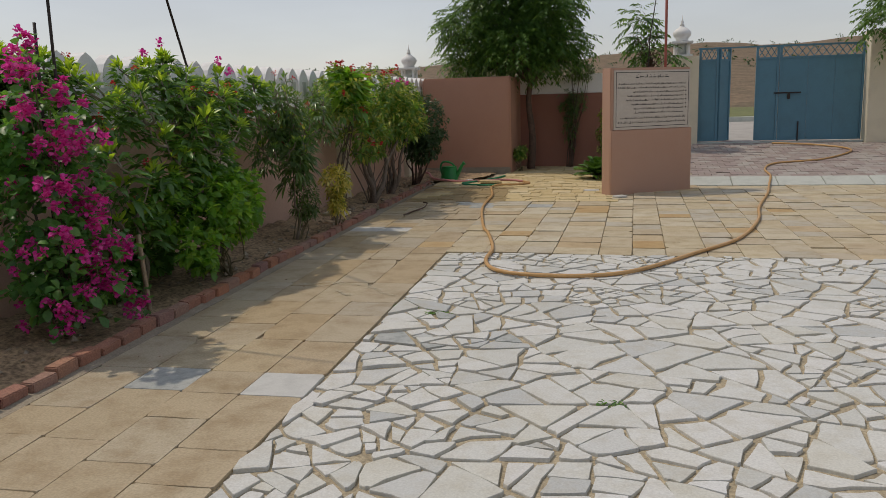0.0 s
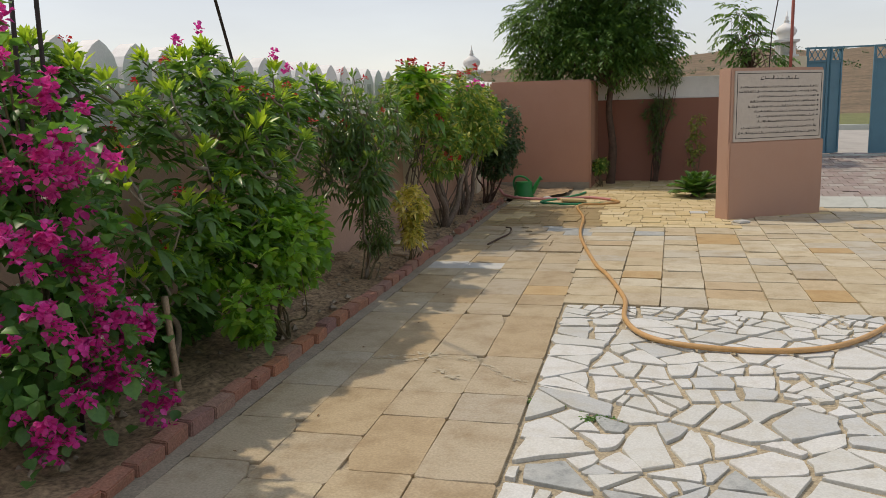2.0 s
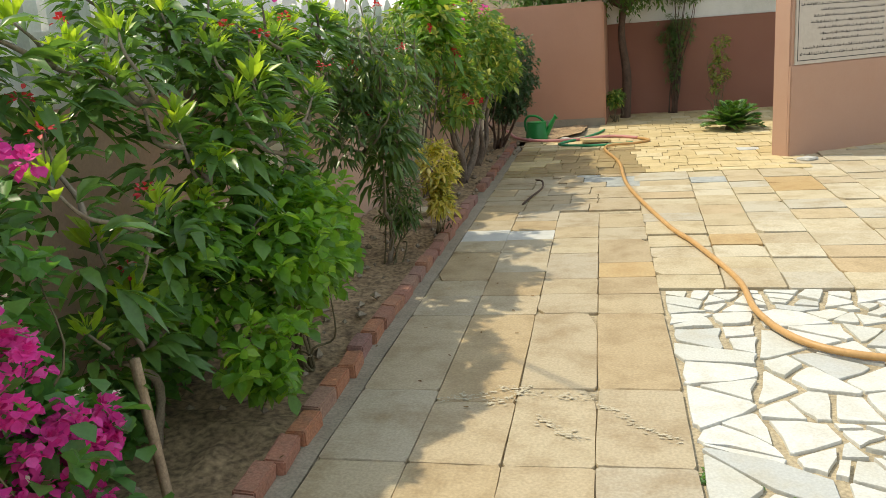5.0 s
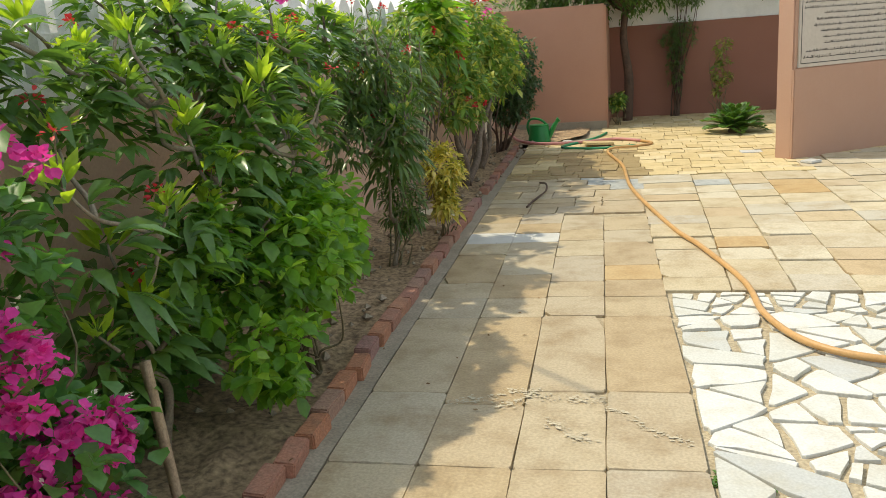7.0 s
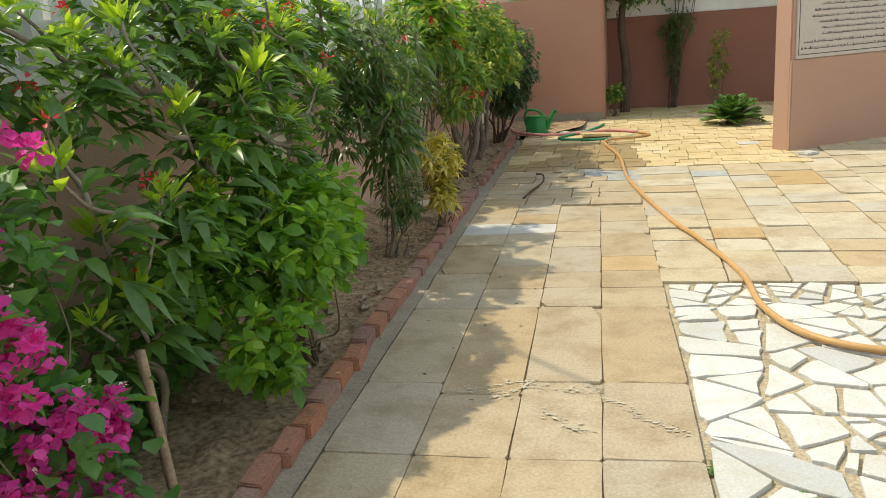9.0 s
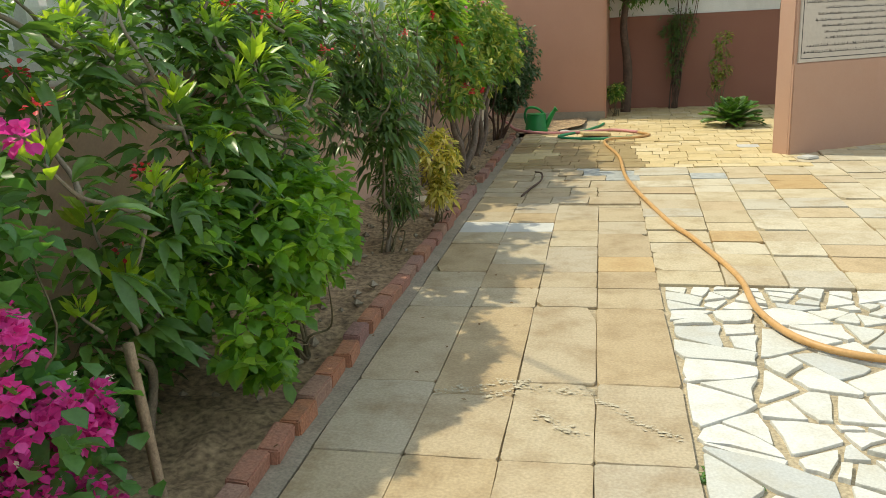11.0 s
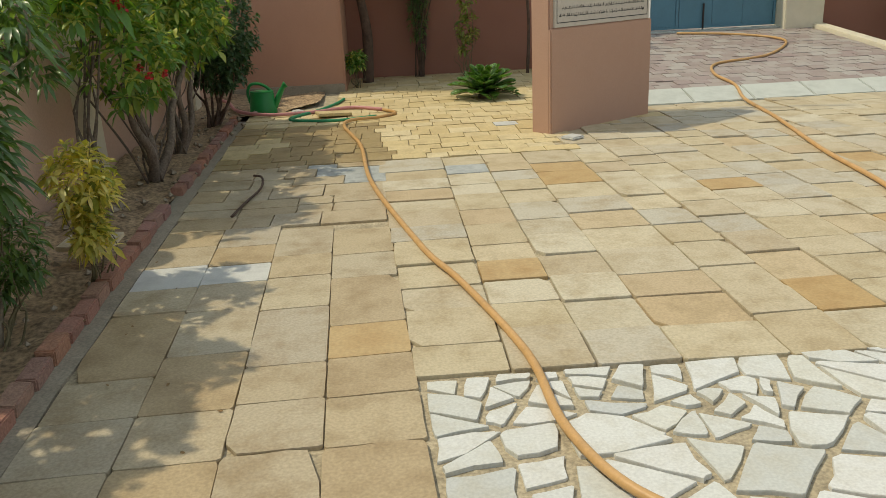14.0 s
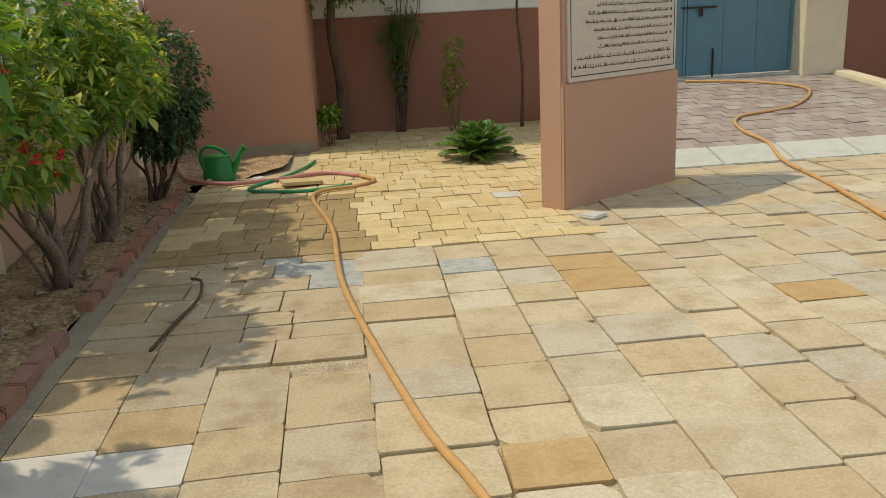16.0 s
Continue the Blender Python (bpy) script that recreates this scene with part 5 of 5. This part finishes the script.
def small_stones():
    par = tagged(empty("small_paving"), "small yellow stone tiles laid unevenly near the back wall", "paving", kind="structure")
    ms = [slab_mesh("small_slab", M_SMALL, 60 + k, k == 3) for k in range(4)]
    mw = [slab_mesh("small_slab", M_MARBLE, 66)]
    md = [slab_mesh("small_slab", M_WET, 70 + k) for k in range(3)]
    y = 12.36
    while y < 18.7:
        d = float(rng.choice([0.20, 0.24, 0.28]))
        x = edging_x(y) + 0.06 + rng.uniform(0, 0.04)
        if y > 15.4:
            x = -2.25
        while x < (0.0 if y < 13.4 else 1.25):
            w = float(rng.choice([0.2, 0.26, 0.32]))
            white = y < 13.95 < y + d and x < -0.36 < x + w
            wet = x < -1.75 and 12.3 < y < 14.2 and noise.noise((x * 1.5, y * 1.2, 4)) > -0.25
            laid(mw if white else md if wet else ms, "small_slab", x, x + w, y, y + d, par, 0.007, 0.006, 0.003)
            x += w
        y += d


def clip_poly(poly, px, py, nx, ny):
    out = []
    for i, a in enumerate(poly):
        b = poly[(i + 1) % len(poly)]
        da, db = (a[0] - px) * nx + (a[1] - py) * ny, (b[0] - px) * nx + (b[1] - py) * ny
        if da <= 0:
            out.append(a)
        if da * db < 0:
            t = da / (da - db)
            out.append((a[0] + (b[0] - a[0]) * t, a[1] + (b[1] - a[1]) * t))
    return out


def broken(poly, limit):
    """Breaks a plate across, again and again, into sharp pieces."""
    n = len(poly)
    area = 0.5 * abs(sum(poly[k][0] * poly[(k + 1) % n][1] - poly[(k + 1) % n][0] * poly[k][1] for k in range(n)))
    if area < limit:
        return [(poly, area)]
    P = np.array(poly)
    c = P.mean(0)
    w, vec = np.linalg.eigh(np.cov((P - c).T))
    a = math.atan2(vec[1, 1], vec[0, 1]) + rng.normal(0, 0.38)
    nx, ny = math.cos(a), math.sin(a)
    px, py = c[0] + rng.normal(0, 0.16) * math.sqrt(area), c[1] + rng.normal(0, 0.16) * math.sqrt(area)
    out = []
    for s_ in (1, -1):
        q = clip_poly(poly, px, py, s_ * nx, s_ * ny)
        if len(q) >= 3:
            out += broken(q, limit * rng.uniform(0.6, 1.5))
    return out


def shards():
    par = tagged(empty("crazy_paving"), "crazy paving of broken white marble pieces in mortar", "paving", kind="structure")
    X0, X1, Y0, Y1, S = -1.475, 8.5, -4.0, 8.13, 0.62
    seeds = {}
    for i in range(-1, int((X1 - X0) / S) + 2):
        for j in range(-1, int((Y1 - Y0) / S) + 2):
            seeds[(i, j)] = (X0 + (i + rng.uniform(0, 1)) * S, Y0 + (j + rng.uniform(0, 1)) * S)
    pieces = []
    for (i, j), (px, py) in seeds.items():
        poly = [(X0, Y0), (X1, Y0), (X1, Y1), (X0, Y1)]
        for di in range(-3, 4):
            for dj in range(-3, 4):
                q = seeds.get((i + di, j + dj))
                if (di or dj) and q and len(poly) >= 3:
                    dx, dy = q[0] - px, q[1] - py
                    poly = clip_poly(poly, px + dx / 2, py + dy / 2, dx, dy)
        if len(poly) >= 3:
            pieces += broken(poly, rng.uniform(0.026, 0.10))
    pieces = [p for p in pieces if p[1] > 0.006]
    pieces.sort(key=lambda p: math.hypot(p[0][0][0] + 0.5, (p[0][0][1] - 6.0) * 0.7))
    V, F, count = [], [], 0
    for poly, area in pieces:
        n = len(poly)
        cx, cy = sum(p[0] for p in poly) / n, sum(p[1] for p in poly) / n
        # a joint of uneven width all round, and a slight turn
        turn, gap = rng.normal(0, 0.05), rng.uniform(0.004, 0.020)
        k = max(0.72, 1 - gap / math.sqrt(area) * 2.0)
        ring = []
        for a, (x, y) in enumerate(poly):
            x2, y2 = poly[(a + 1) % n]
            el = math.hypot(x2 - x, y2 - y)
            if el < 0.02:
                ring.append((x, y))
                continue
            chip = 0.03 + 0.16 * rng.random() ** 3
            ring.append((x + (x2 - x) * chip, y + (y2 - y) * chip))
            t = rng.uniform(0.35, 0.65)
            b = rng.normal(0, 0.010) * el / 0.3
            ring.append((x + (x2 - x) * t + (y - y2) / el * b, y + (y2 - y) * t + (x2 - x) / el * b))
            ring.append((x + (x2 - x) * 0.95, y + (y2 - y) * 0.95))
        # worn away unevenly, so that the joints open into small wedges
        ring = [(cx + (x - cx) * q, cy + (y - cy) * q) for (x, y), q in zip(ring, 1 - 0.13 * rng.random(len(ring)) ** 2.5)]
        ca, sa = math.cos(turn), math.sin(turn)
        ring = [(k * ((x - cx) * ca - (y - cy) * sa), k * ((x - cx) * sa + (y - cy) * ca)) for x, y in ring]
        cx += (-0.042 * (cy - 8.0)) * max(0.0, 1 - (cx + 1.47) / 6.0)
        n = len(ring)
        dz = float(np.clip(rng.normal(-0.002, 0.003), -0.006, 0.006))
        v = [(x * 0.985, y * 0.985, dz) for x, y in ring] + [(x, y, dz - 0.004) for x, y in ring] + [(x, y, -0.03) for x, y in ring]
        f = [tuple(range(n))] + [(a + n, (a + 1) % n + n, (a + 1) % n, a) for a in range(n)] + [(a + 2 * n, (a + 1) % n + 2 * n, (a + 1) % n + n, a + n) for a in range(n)]
        if count < 300:
            me = bpy.data.meshes.new("shard")
            me.from_pydata(v, [], f)
            grey = abs(cx + 0.55) < 0.75 and abs(cy - 5.35) < 0.45 and rng.random() < 0.13
            me.materials.append(M_BLUE if grey else M_SHARD)
            o = new("shard", me)
            o.location = (cx, cy, 0)
            o.parent = par
            count += 1
        else:
            o = len(V)
            V += [(x + cx, y + cy, z) for x, y, z in v]
            F += [tuple(q + o for q in t) for t in f]
    under(tagged(mesh_object("far_shards", V, F, M_SHARD_ISLE), kind="stuff"), par)


def edging():
    par = tagged(empty("brick_edging"), "row of worn red bricks edging the planting bed", "edging", kind="structure")
    bm = box(bmesh.new(), -0.045, 0.045, -0.112, 0.112, -0.06, 0.062, 0.007)
    first = part("brick", bm, M_BRICK)
    y, k = 0.4, 0
    while y < 15.0:
        if not 10.95 < y < 11.5:
            o = first if k == 0 else new("brick", first.data)
            o.location = (edging_x(y) - 0.045 + rng.normal(0, 0.007), y, rng.normal(0.008, 0.008))
            o.rotation_euler = (rng.normal(0, 0.025), rng.normal(0.06, 0.05), 0.042 + rng.normal(0, 0.035))
            o.scale = (1, rng.uniform(0.9, 1.0), 1)
            o.parent = par
            k += 1
        y += 0.228


paths()
court()
small_stones()
shards()
edging()
